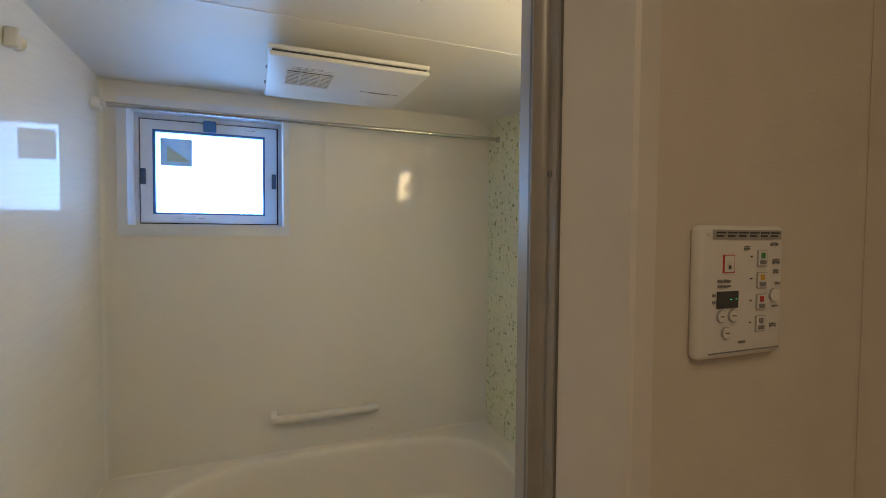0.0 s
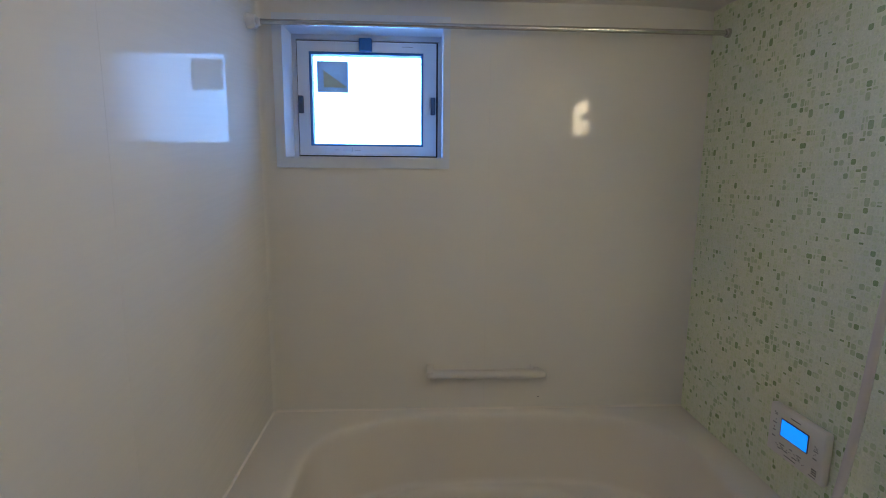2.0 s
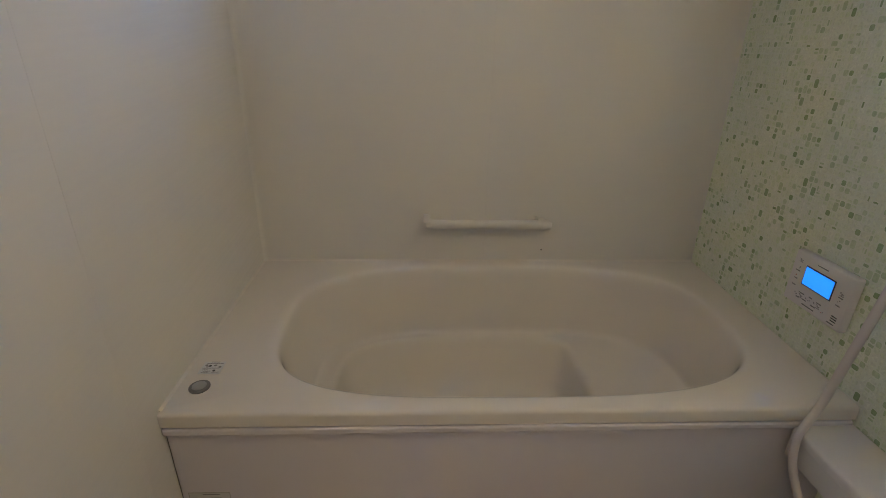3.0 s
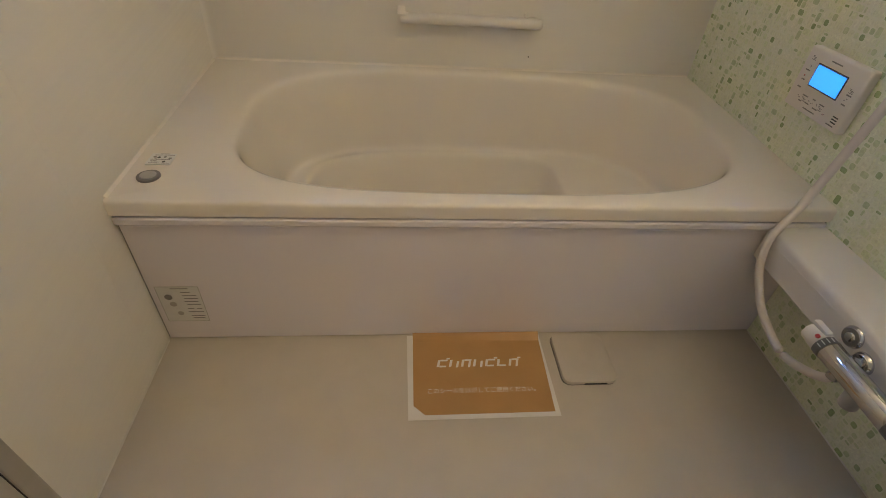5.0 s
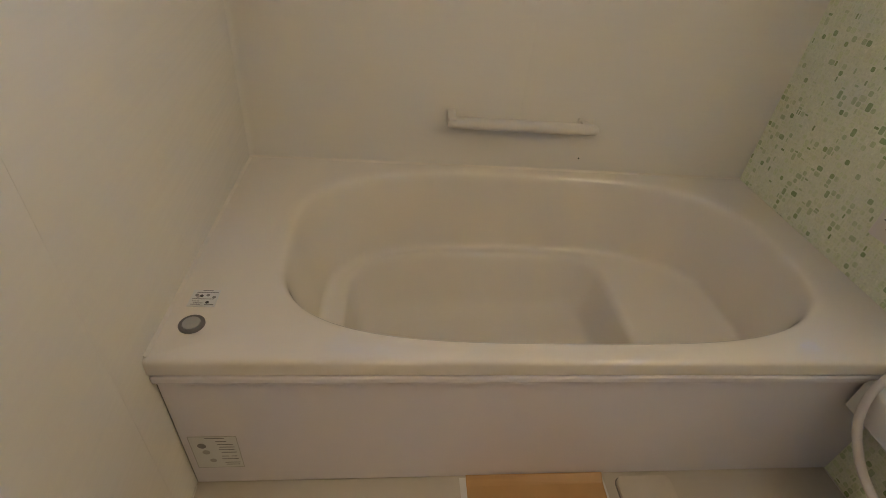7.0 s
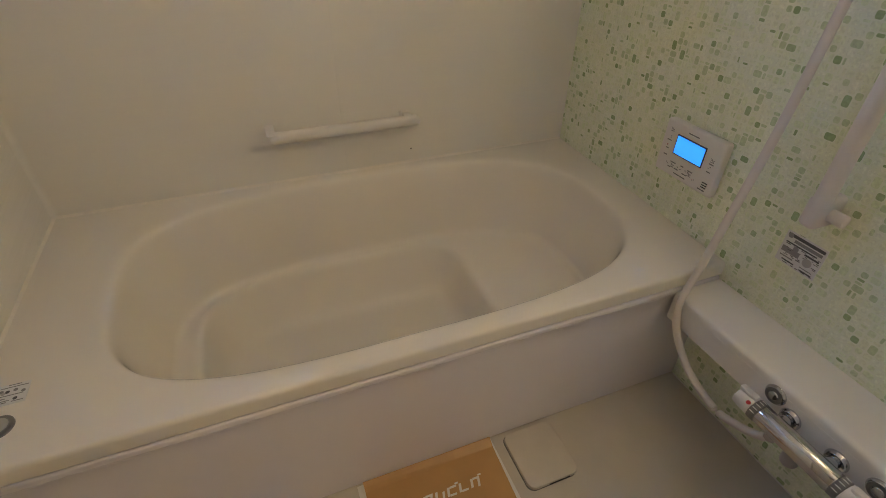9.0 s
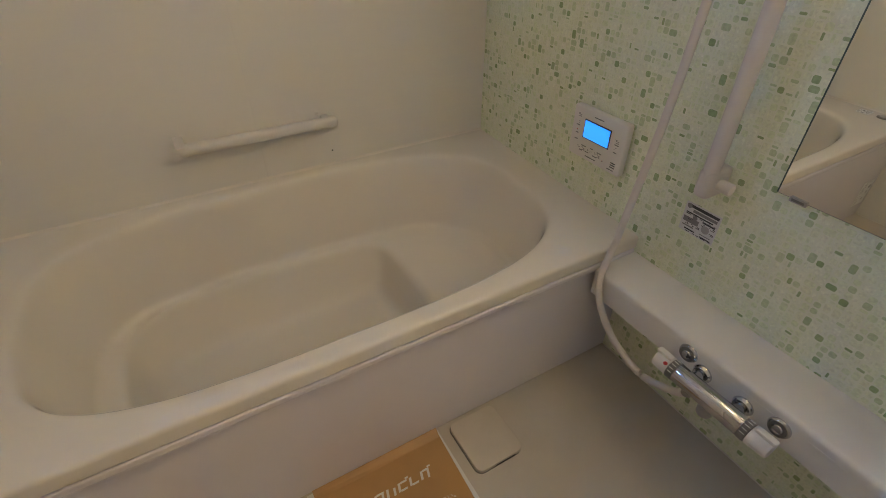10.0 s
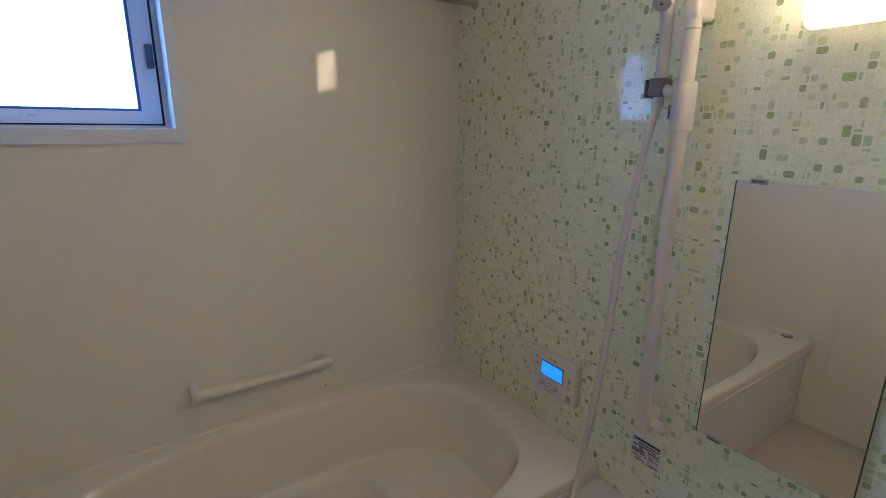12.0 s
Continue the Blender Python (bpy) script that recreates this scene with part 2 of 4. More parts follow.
def tube(points, radius, seg=12, steps=6, flat=1.0, side=(0, 1, 0)):
    """A round tube along a smooth line; radius is a number or a function of 0..1."""
    line = spline(points, steps)
    bm = bmesh.new()
    rings = []
    for i, c in enumerate(line):
        way = (line[min(i + 1, len(line) - 1)] - line[max(i - 1, 0)]).normalized()
        u = way.cross(Vector(side)).normalized()
        v = way.cross(u).normalized()
        r = radius(i / (len(line) - 1)) if callable(radius) else radius
        rings.append([bm.verts.new(c + r * (math.cos(2 * math.pi * k / seg) * u * flat + math.sin(2 * math.pi * k / seg) * v)) for k in range(seg)])
    for a, b in zip(rings, rings[1:]):
        for k in range(seg):
            bm.faces.new((a[k], a[(k + 1) % seg], b[(k + 1) % seg], b[k]))
    bm.faces.new(rings[0][::-1])
    bm.faces.new(rings[-1])
    return bm


def plate(corners, normal, depth):
    """A flat plate: a polygon, thickened along normal by depth."""
    bm = bmesh.new()
    n = Vector(normal) * depth
    a = [bm.verts.new(c) for c in corners]
    b = [bm.verts.new(Vector(c) + n) for c in corners]
    bm.faces.new(a)
    bm.faces.new(b[::-1])
    for i in range(len(a)):
        j = (i + 1) % len(a)
        bm.faces.new((a[i], b[i], b[j], a[j]))
    return bm


def slab(axis, near, far, span, hole=None):
    """An upright slab across axis 'x' or 'y', from near to far; span (a0, z0, a1, z1), hole the same, cut through."""
    bm = bmesh.new()
    a0, z0, a1, z1 = span
    us, zs = [a0, a1], [z0, z1]
    if hole:
        us, zs = sorted({a0, hole[0], hole[2], a1}), sorted({z0, hole[1], hole[3], z1})
    spot = (lambda u, d, z: (d, u, z)) if axis == "x" else (lambda u, d, z: (u, d, z))
    inside = lambda i, k: hole and us[i] >= hole[0] - 1e-6 and us[i + 1] <= hole[2] + 1e-6 and zs[k] >= hole[1] - 1e-6 and zs[k + 1] <= hole[3] + 1e-6
    for d in (near, far):
        g = [[bm.verts.new(spot(u, d, z)) for z in zs] for u in us]
        for i in range(len(us) - 1):
            for k in range(len(zs) - 1):
                if not inside(i, k):
                    bm.faces.new((g[i][k], g[i + 1][k], g[i + 1][k + 1], g[i][k + 1]))
    rim = [e for e in bm.edges if len(e.link_faces) == 1]
    n = len(bm.verts) // 2
    bm.verts.ensure_lookup_table()
    bm.verts.index_update()
    for e in rim:
        i, j = e.verts[0].index, e.verts[1].index
        if i < n and j < n:
            bm.faces.new((bm.verts[i], bm.verts[j], bm.verts[j + n], bm.verts[i + n]))
    return bm


def on_x(x, y, z, r, depth, seg=24, bm=None):
    """A disc on a wall across x, standing out by depth (towards -x when negative)."""
    return rod((x, y, z), (x + depth, y, z), r, seg=seg, bm=bm)


# ---------- the room ----------
L, R, NEAR, FAR, TOP = 0.0, 1.6, 0.33, 2.0, 1.955
WIN = (0.085, 1.419, 0.637, 1.866)

floor = structure("floor", box((L - 0.05, NEAR - 0.06, -0.08), (R + 0.02, 1.262, 0.0)), M_FLOOR, "matt beige moulded bathroom floor", "floor")
bead = box((L, NEAR, 0), (L + 0.003, 1.228, 0.003), 0.001, 1)
for v in bead.verts:
    v.co.x += max(1.1498 - v.co.y, 0.0) * 0.009
part("caulk_line", bead, M_CAULK, floor, "pale sealant line along the wall")
part("caulk_line", box((R - 0.004, NEAR, 0), (R - 0.0006, 1.228, 0.004), 0.0012, 1), M_CAULK, floor)
wall = structure("wall_north", slab("y", FAR + 0.010, FAR + 0.20, (L - 0.1, -0.1, R + 0.1, TOP + 0.06), (WIN[0] - 0.006, WIN[1] - 0.006, WIN[2] + 0.006, WIN[3] + 0.006)), M_PANEL, "glossy cream bathroom wall with a small window", "wall")
part("panel", slab("y", FAR, FAR + 0.0095, (L, 0.0, 0.80488, TOP), (WIN[0] - 0.006, WIN[1] - 0.006, WIN[2] + 0.006, WIN[3] + 0.006)), M_PANEL, wall)
part("panel", slab("y", FAR, FAR + 0.0095, (0.80512, 0.0, R, TOP)), M_PANEL, wall)
# small black disc for a dark dot on the wall
part("dark_spot", rod((1.02, FAR, 0.505), (1.02, FAR - 0.002, 0.505), 0.0025, seg=8), M_INK, wall, "tiny dark spot")
wall = structure("wall_west", slab("x", L - 0.10, L - 0.010, (NEAR, -0.1, FAR + 0.01, TOP + 0.06)), M_PANEL, "glossy cream bathroom wall of upright panels", "wall")
turn_in = [(L + 0.016 * (1 - math.sin(radians(k))), FAR - 0.016 * (1 - math.cos(radians(k))), 0.43) for k in range(0, 91, 15)]
part("corner_trim", plate([(L + 0.0003, FAR - 0.0003, 0.43)] + [(max(x, L + 0.0003), min(y, FAR - 0.0003), z) for x, y, z in turn_in], (0, 0, 1), TOP - 0.001 - 0.43), M_PANEL, wall, "rounded cream corner trim", True)
lean = slab("x", L - 0.0095, L, (NEAR, 0.0, 1.1498, TOP))
for v in lean.verts:
    v.co.x += (1.1498 - v.co.y) * 0.009
part("panel", lean, M_PANEL, wall, "panel standing very slightly out of line")
part("panel", slab("x", L - 0.0095, L, (1.1502, 0.0, FAR - 0.0005, TOP)), M_PANEL, wall)
wall_east = structure("wall_east", slab("x", R, R + 0.10, (NEAR, -0.1, FAR + 0.01, TOP + 0.06)), M_GROUT, "pale green mosaic-patterned glossy bathroom wall", "wall")
DOOR = (0.075, 0.0, 0.80, 1.92)
wall = structure("wall_south", slab("y", 0.205, NEAR, (-1.1, -0.1, 1.7, 2.36), DOOR), M_WALLPAPER, "wall between washroom and bathroom, beige wallpaper", "wall")
part("panel", slab("y", NEAR, NEAR + 0.006, (L, 0.0, R, TOP), DOOR), M_PANEL, wall, "glossy cream panel facing the bath")
def sag(x, y):
    """How far the ceiling comes down towards the mosaic wall."""
    u = min(max((x - 1.10) / 0.5, 0.0), 1.1)
    v = min(max((2.0 - y) / 0.8, 0.0), 1.0)
    return (0.012 + 0.033 * v) * u ** 4


def ceiling_sheet(x0, y0, x1, y1, under, thick, bm=None):
    """A ceiling panel, bent by sag(), from its underside up."""
    b = bmesh.new()
    nx, ny = 24, 6
    grids = []
    for lift_by in (0.0, thick):
        grids.append([[b.verts.new((x0 + (x1 - x0) * i / nx, y0 + (y1 - y0) * k / ny, under + lift_by - sag(x0 + (x1 - x0) * i / nx, y0 + (y1 - y0) * k / ny))) for k in range(ny + 1)] for i in range(nx + 1)])
    for g in grids:
        for i in range(nx):
            for k in range(ny):
                b.faces.new((g[i][k], g[i + 1][k], g[i + 1][k + 1], g[i][k + 1]))
    low, top = grids
    rim = [(i, 0) for i in range(nx)] + [(nx, k) for k in range(ny)] + [(i, ny) for i in range(nx, 0, -1)] + [(0, k) for k in range(ny, 0, -1)]
    for (i, k), (m, n) in zip(rim, rim[1:] + rim[:1]):
        b.faces.new((low[i][k], low[m][n], top[m][n], top[i][k]))
    return merge(bm, b)


ceiling = ceiling_sheet(L - 0.05, NEAR - 0.02, R + 0.05, 1.2035, TOP, 0.05)
ceiling_sheet(L - 0.05, 1.2065, R + 0.05, FAR + 0.05, TOP, 0.05, ceiling)
ceiling = structure("ceiling", ceiling, M_CEIL, "plain cream bathroom ceiling panels", "ceiling", True)
part("joint_strip", ceiling_sheet(L, 1.2005, 1.41, 1.2095, TOP - 0.0016, 0.005), M_WHITE, ceiling, "white joint strip")
ring = rod((0.975, 0.925, TOP - 0.004), (0.975, 0.925, TOP + 0.01), 0.105, seg=48)
hatch = thing("ceiling_cover", (0.975, 0.925, TOP), "round cream cover flush with the ceiling", "cover")
# grey disc under the cover paints the line of shade round it
part("rim", rod((0.975, 0.925, TOP - 0.001), (0.975, 0.925, TOP), 0.1075, seg=48), M_GREY, hatch, "thin grey ring, the gap's shade put in as colour")
part("disc", ring, M_CEIL, hatch)

# the washroom that the walk comes from
structure("floor_washroom", box((-1.1, -2.0, -0.08), (1.227, NEAR - 0.06, -0.002)), M_WOODFLOOR, "brown washroom vinyl floor", "floor")
structure("ceiling_washroom", box((-1.1, -2.0, 2.30), (1.227, 0.205, 2.36)), M_CEIL, "white washroom ceiling", "ceiling")
structure("wall_washroom_south", slab("y", -2.1, -2.0, (-1.1, -0.1, 1.227, 2.36)), M_WALLPAPER, "beige wallpapered washroom wall", "wall")
structure("wall_washroom_west", slab("x", -1.2, -1.1, (-2.1, -0.1, 0.33, 2.36)), M_WALLPAPER, "beige wallpapered washroom wall", "wall")
structure("wall_washroom_east", slab("x", 1.127, 1.227, (-2.0, -0.0015, 0.2045, 2.2995)), M_WALLPAPER, "beige wallpapered washroom wall", "wall")

# door lining and aluminium frame
lining = structure("door_1", plate(((0.7757, 0.268, 0.0), (0.7925, 0.1965, 0.0), (0.7965, 0.194, 0.0), (0.817, 0.194, 0.0), (0.819, 0.196, 0.0), (0.819, 0.268, 0.0)), (0, 0, 1), 1.95), M_CASING, "white wooden lining and grey aluminium frame of the bathroom door", "door frame")
part("casing", box((0.05, 0.194, 0.0), (0.078, 0.268, 1.95), 0.003), M_CASING, lining)
part("casing", box((0.0785, 0.194, 1.915), (0.7915, 0.268, 1.95), 0.003), M_CASING, lining)
jamb = part("jamb", box((0.768, 0.300, 0.0), (0.7995, 0.3315, 1.9), 0.002), M_ALU, lining, "grey aluminium jamb")
part("lip", box((0.7605, 0.2938, 0.0), (0.7665, 0.2985, 1.9), 0.0022), M_LIP, jamb, "rounded metal lip")
part("gasket", box((0.7655, 0.2990, 0.0), (0.7692, 0.3095, 1.9), 0.001, 1), M_GREY, jamb, "dark rubber seal")
hollow = [(0.7612, 0.2936), (0.7640, 0.2931), (0.7668, 0.2924), (0.7694, 0.2915), (0.7715, 0.2904), (0.7730, 0.2890), (0.7737, 0.2874), (0.7736, 0.2858), (0.7730, 0.2840), (0.7724, 0.2820), (0.7722, 0.2800), (0.7722, 0.2705), (0.7995, 0.2705), (0.7995, 0.2998), (0.7650, 0.2988)]
part("channel", plate([(x, y, 0.0) for x, y in hollow], (0, 0, 1), 1.9), M_ALU_DARK, jamb, "hollow bronze-grey channel", True)
# grey filler puts the groove's shade into colour
part("gap_shade", box((0.7745, 0.2681, 0.0), (0.7995, 0.2703, 1.9)), M_GREY, jamb)
for z in (0.42, 1.460):
    screw = part("screw", rod((0.7724, 0.2800, z), (0.7704, 0.2800, z), 0.0034, seg=16, bevel=0.0008), M_INK_GREY, jamb, "cross-head screw")
    # black bar on the head stands for the shade in its slot
    part("recess_shade", box((0.7701, 0.2795, z - 0.0020), (0.7706, 0.2805, z + 0.0020)), M_INK, screw)
screw = part("screw", rod((0.7682, 0.322, 1.03), (0.765, 0.322, 1.03), 0.0034, seg=16, bevel=0.0008), M_GREY, jamb, "cross-head screw")
part("jamb", box((0.0785, 0.270, 0.0), (0.100, 0.338, 1.9), 0.002), M_ALU, lining)
part("head", box((0.1005, 0.270, 1.87), (0.7675, 0.338, 1.9), 0.002), M_ALU, lining)
part("threshold", box((0.1005, 0.270, -0.002), (0.7675, 0.338, 0.012), 0.003), M_ALU, lining)
leaf = thing("folding_door", (0.10, 0.36, 0.02), "grey-framed pale grey folding door, folded open beside the wall", "door")
for x0, x1 in ((0.034, 0.057), (0.062, 0.087)):
    half = part("leaf", box((x0 + 0.005, 0.375, 0.05), (x1 - 0.004, 0.715, 1.85), 0.001, 1), M_LEAF, leaf, "translucent pale grey resin panel")
    for y0, y1 in ((0.345, 0.375), (0.710, 0.737)):
        part("stile", box((x0, y0, 0.02), (x1, y1, 1.87), 0.002), M_ALU, half, "grey aluminium stile")
    for z0, z1 in ((0.02, 0.05), (1.84, 1.87)):
        part("rail", box((x0 + 0.001, 0.3755, z0), (x1 - 0.001, 0.7095, z1), 0.002), M_ALU, half, "grey aluminium rail")
    part("gasket", box((x1 - 0.0042, 0.7082, 0.05), (x1 - 0.0032, 0.7098, 1.84)), M_RUBBER, half)

# ---------- window ----------
win = structure("window_1", slab("y", FAR - 0.013, FAR - 0.0005, (0.053, 1.381, 0.662, 1.897), WIN), M_SASH, "small white-framed frosted bathroom window in a deep reveal", "window")
part("window_sill", box((WIN[0] - 0.004, FAR - 0.0002, WIN[1] - 0.005), (WIN[2] + 0.004, 2.18, WIN[1]), 0.001, 1), M_SASH, win)
part("reveal", box((WIN[0] - 0.004, FAR - 0.0002, WIN[3]), (WIN[2] + 0.004, 2.18, WIN[3] + 0.005), 0.001, 1), M_SASH, win)
part("reveal", box((WIN[0] - 0.005, FAR - 0.0002, WIN[1]), (WIN[0], 2.18, WIN[3]), 0.001, 1), M_SASH, win)
part("reveal", box((WIN[2], FAR - 0.0002, WIN[1]), (WIN[2] + 0.005, 2.18, WIN[3]), 0.001, 1), M_SASH, win)
part("window_frame", slab("y", 2.118, 2.17, (WIN[0], WIN[1], WIN[2], WIN[3]), (0.1000, 1.4265, 0.6240, 1.8480)), M_SASH, win, "white outer frame")
sash = part("sash", slab("y", 2.112, 2.150, (0.1050, 1.4310, 0.6170, 1.8420), (0.147, 1.466, 0.569, 1.806)), M_SASH, win, "white aluminium sash")
part("gasket", slab("y", 2.114, 2.149, (0.1472, 1.4662, 0.5688, 1.8058), (0.1565, 1.4730, 0.5610, 1.7965)), M_BLUE, sash, "dark blue glazing seal")
pane = part("pane", box((0.1540, 2.134, 1.4710), (0.5635, 2.139, 1.7990)), M_GLASS, sash, "frosted glass")
pane.visible_shadow = False
sticker = part("sticker", box((0.172, 2.1320, 1.664), (0.287, 2.1334, 1.776)), M_STICKER_BLUE, sash, "grey-blue square sticker with a yellow triangle")
part("triangle", plate(((0.196, 2.1317, 1.682), (0.283, 2.1317, 1.682), (0.196, 2.1317, 1.744)), (0, -1, 0), 0.0004), M_YELLOW, sticker)
# black slab behind the sash edge paints the shade between sash and frame
part("gap_shade", slab("y", 2.128, 2.152, (0.1000, 1.4265, 0.6240, 1.8480), (0.115, 1.441, 0.607, 1.832)), M_RUBBER, win)
part("catch", box((0.332, 2.094, 1.806), (0.380, 2.112, 1.852), 0.004), M_BLUE, sash, "catch under blue protective film")
part("catch", box((0.107, 2.096, 1.583), (0.125, 2.112, 1.646), 0.003), M_SLATE, sash, "dark blue side catch")
part("catch", box((0.596, 2.096, 1.583), (0.614, 2.112, 1.646), 0.003), M_SLATE, sash, "dark blue side catch")
latch = part("latch", box((0.262, 2.104, 1.443), (0.302, 2.112, 1.463), 0.002), M_SASH, sash, "white tilt latch")
for x in (0.234, 0.312):
    part("mark", box((x, 2.1112, 1.450), (x + 0.02, 2.1119, 1.4515)), M_INK_GREY, latch)
part("mark", box((0.49, 2.1112, 1.826), (0.53, 2.1119, 1.8275)), M_INK_GREY, latch)


# ---------- bathtub ----------
def outline(xl, xr, yf, yb, ns, count):
    """Points round an oval between xl..xr and yf..yb; ns: roundness right-back, left-back, left-front, right-front."""
    cx, cy, a, b = (xl + xr) / 2, (yf + yb) / 2, (xr - xl) / 2, (yb - yf) / 2
    out = []
    for k in range(count):
        t = 2 * math.pi * (k + 0.5) / count
        c, s = math.cos(t), math.sin(t)
        n = ns[0 if c > 0 and s > 0 else 1 if s > 0 else 2 if c < 0 else 3]
        out.append((cx + a * math.copysign(abs(c) ** (2 / n), c), cy + b * math.copysign(abs(s) ** (2 / n), s)))
    return out


TUB_FRONT, DECK = 1.222, 0.437


def lift(y):
    return 0.022 * (y - TUB_FRONT) / (FAR - TUB_FRONT)


def tub_mesh():
    n = 144
    # left, right, front, back, roundness, height
    top, low = (2.9, 3.0, 3.6, 3.2), (7.0, 3.4, 3.4, 7.0)
    rim = (0.184, 1.488, 1.277, 1.963)
    grow = lambda d: (rim[0] - d, rim[1] + d, rim[2] - d, rim[3] + d)
    rings = [(*grow(0.030), top, 0.4370), (*grow(0.014), top, 0.4358), (*grow(0.005), top, 0.4332), (*rim, top, 0.4295), (*grow(-0.0035), top, 0.4230), (*grow(-0.0070), top, 0.4130), (*grow(-0.0105), top, 0.395),
             (0.212, 1.458, 1.298, 1.942, top, 0.32), (0.236, 1.436, 1.313, 1.927, top, 0.25), (0.243, 1.429, 1.318, 1.922, top, 0.222), (0.246, 1.426, 1.320, 1.919, top, 0.2115), (0.252, 1.417, 1.324, 1.914, top, 0.2050), (0.262, 1.400, 1.331, 1.907, top, 0.2022), (0.280, 1.372, 1.344, 1.896, top, 0.2015),
             (0.292, 1.132, 1.356, 1.892, low, 0.2012), (0.299, 1.124, 1.362, 1.888, low, 0.2000), (0.304, 1.117, 1.3665, 1.8835, low, 0.1972), (0.308, 1.111, 1.370, 1.879, low, 0.1925), (0.311, 1.106, 1.373, 1.875, low, 0.1855), (0.314, 1.102, 1.3755, 1.871, low, 0.176), (0.334, 1.086, 1.391, 1.846, low, 0.110), (0.347, 1.075, 1.402, 1.830, low, 0.074), (0.356, 1.067, 1.410, 1.819, low, 0.057),
             (0.366, 1.057, 1.419, 1.809, low, 0.0460), (0.379, 1.044, 1.431, 1.796, low, 0.0380), (0.396, 1.026, 1.447, 1.780, low, 0.0330), (0.42, 1.00, 1.468, 1.758, low, 0.0305), (0.48, 0.94, 1.51, 1.71, low, 0.029), (0.60, 0.82, 1.57, 1.65, low, 0.028)]
    bm = bmesh.new()
    lo, hi = (L + 0.0006, TUB_FRONT), (R - 0.0008, FAR - 0.0006)
    base = outline(*rings[0][:5], n)
    cx, cy = 0.836, 1.62
    flat = []
    for x, y in base:
        dx, dy = x - cx, y - cy
        k = min(((hi[0] if dx > 0 else lo[0]) - cx) / dx if abs(dx) > 1e-9 else 9, ((hi[1] if dy > 0 else lo[1]) - cy) / dy if abs(dy) > 1e-9 else 9)
        flat.append([cx + k * dx, cy + k * dy])
    for corner in ((lo[0], lo[1]), (hi[0], lo[1]), (hi[0], hi[1]), (lo[0], hi[1])):
        i = min(range(n), key=lambda j: (flat[j][0] - corner[0]) ** 2 + (flat[j][1] - corner[1]) ** 2)
        flat[i] = list(corner)
    front = 0.010

    def edge(inset, drop):
        out = []
        for x, y in flat:
            out.append((x, min(max(y, lo[1] + inset), hi[1]), DECK - (drop if y < lo[1] + 0.3 * 0.001 + 1e-4 else 0.0)))
        return out

    loops = [edge(0.0, 0.036), edge(0.0, front), edge(0.0012, 0.0055), edge(0.0042, 0.0018), edge(front, 0.0)]
    verts = [[bm.verts.new(p) for p in loop] for loop in loops]
    for r in rings:
        verts.append([bm.verts.new((x, y, r[5])) for x, y in outline(*r[:5], n)])
    for a, b in zip(verts, verts[1:]):
        for k in range(n):
            f = (a[k], a[(k + 1) % n], b[(k + 1) % n], b[k])
            if len({tuple(round(c, 6) for c in v.co) for v in f}) > 2:
                bm.faces.new(f)
    bm.faces.new(verts[-1])
    for v in bm.verts:
        if v.co.z > 0.2:
            v.co.z += lift(v.co.y) * min(1.0, (v.co.z - 0.2) / 0.22)
    return bm


tub = thing("bathtub", (0.8, 1.6, 0.0), "cream acrylic bathtub with an inner step, built in along the wall", "bathtub")
basin = part("basin", tub_mesh(), M_TUB, tub, "glossy cream basin and deck", True)
apron = box((L + 0.0026, 1.2335, 0.004), (R - 0.001, 1.250, 0.380), 0.002)
apron = part("apron", apron, M_APRON, tub, "white front panel")
part("lip", box((L + 0.0010, 1.2200, 0.3755), (R - 0.001, 1.250, 0.3965), 0.006, 3), M_APRON, apron, "rounded top edge of the panel")
# shade below the deck edge, put in as a grey strip
part("gap_shade", box((L + 0.002, 1.228, 0.394), (R - 0.001, 1.252, 0.402)), M_GREY, apron, "grey strip for the shade in the joint under the deck")
part("gasket", box((L + 0.0004, 1.2360, 0.003), (L + 0.0024, 1.2400, 0.392)), M_INK_GREY, apron, "dark joint line")
note = panel_note = part("label", box((0.018, 1.2328, 0.069), (0.117, 1.2334, 0.189)), M_LABEL, apron, "clear label with small print and drawings")
for z, x0, x1 in ((0.181, 0.052, 0.092), (0.169, 0.072, 0.094), (0.158, 0.074, 0.106), (0.148, 0.076, 0.108), (0.138, 0.074, 0.106), (0.128, 0.078, 0.110), (0.113, 0.076, 0.090), (0.113, 0.096, 0.108), (0.102, 0.074, 0.110), (0.088, 0.078, 0.110), (0.080, 0.080, 0.108)):
    part("print", box((x0, 1.2325, z), (x1, 1.2329, z + 0.0022)), M_INK_GREY, note)
for x, z, r, mat in ((0.041, 0.154, 0.009, M_INK_GREY), (0.046, 0.130, 0.008, M_MIDGREY), (0.055, 0.098, 0.007, M_MIDGREY)):
    part("drawing", rod((x, 1.2329, z), (x, 1.2324, z), r, seg=16), mat, note)
bz = DECK + lift(1.31)
button = part("drain_button", rod((0.056, 1.312, bz - 0.002), (0.056, 1.312, bz + 0.004), 0.024, seg=32, bevel=0.0015), M_BUTTON, tub, "round grey drain button")
part("rim", rod((0.056, 1.312, bz + 0.0035), (0.056, 1.312, bz + 0.0048), 0.0175, seg=32, bevel=0.0004), M_INK_GREY, button)
part("cap", rod((0.056, 1.312, bz + 0.0035), (0.056, 1.312, bz + 0.0062), 0.0162, seg=32, bevel=0.001), M_MIDGREY, button)
bz = DECK + lift(1.385)
note = part("label", box((0.030, 1.360, bz - 0.001), (0.083, 1.408, bz + 0.0012)), M_LABEL, tub, "clear label with pictograms and small print")
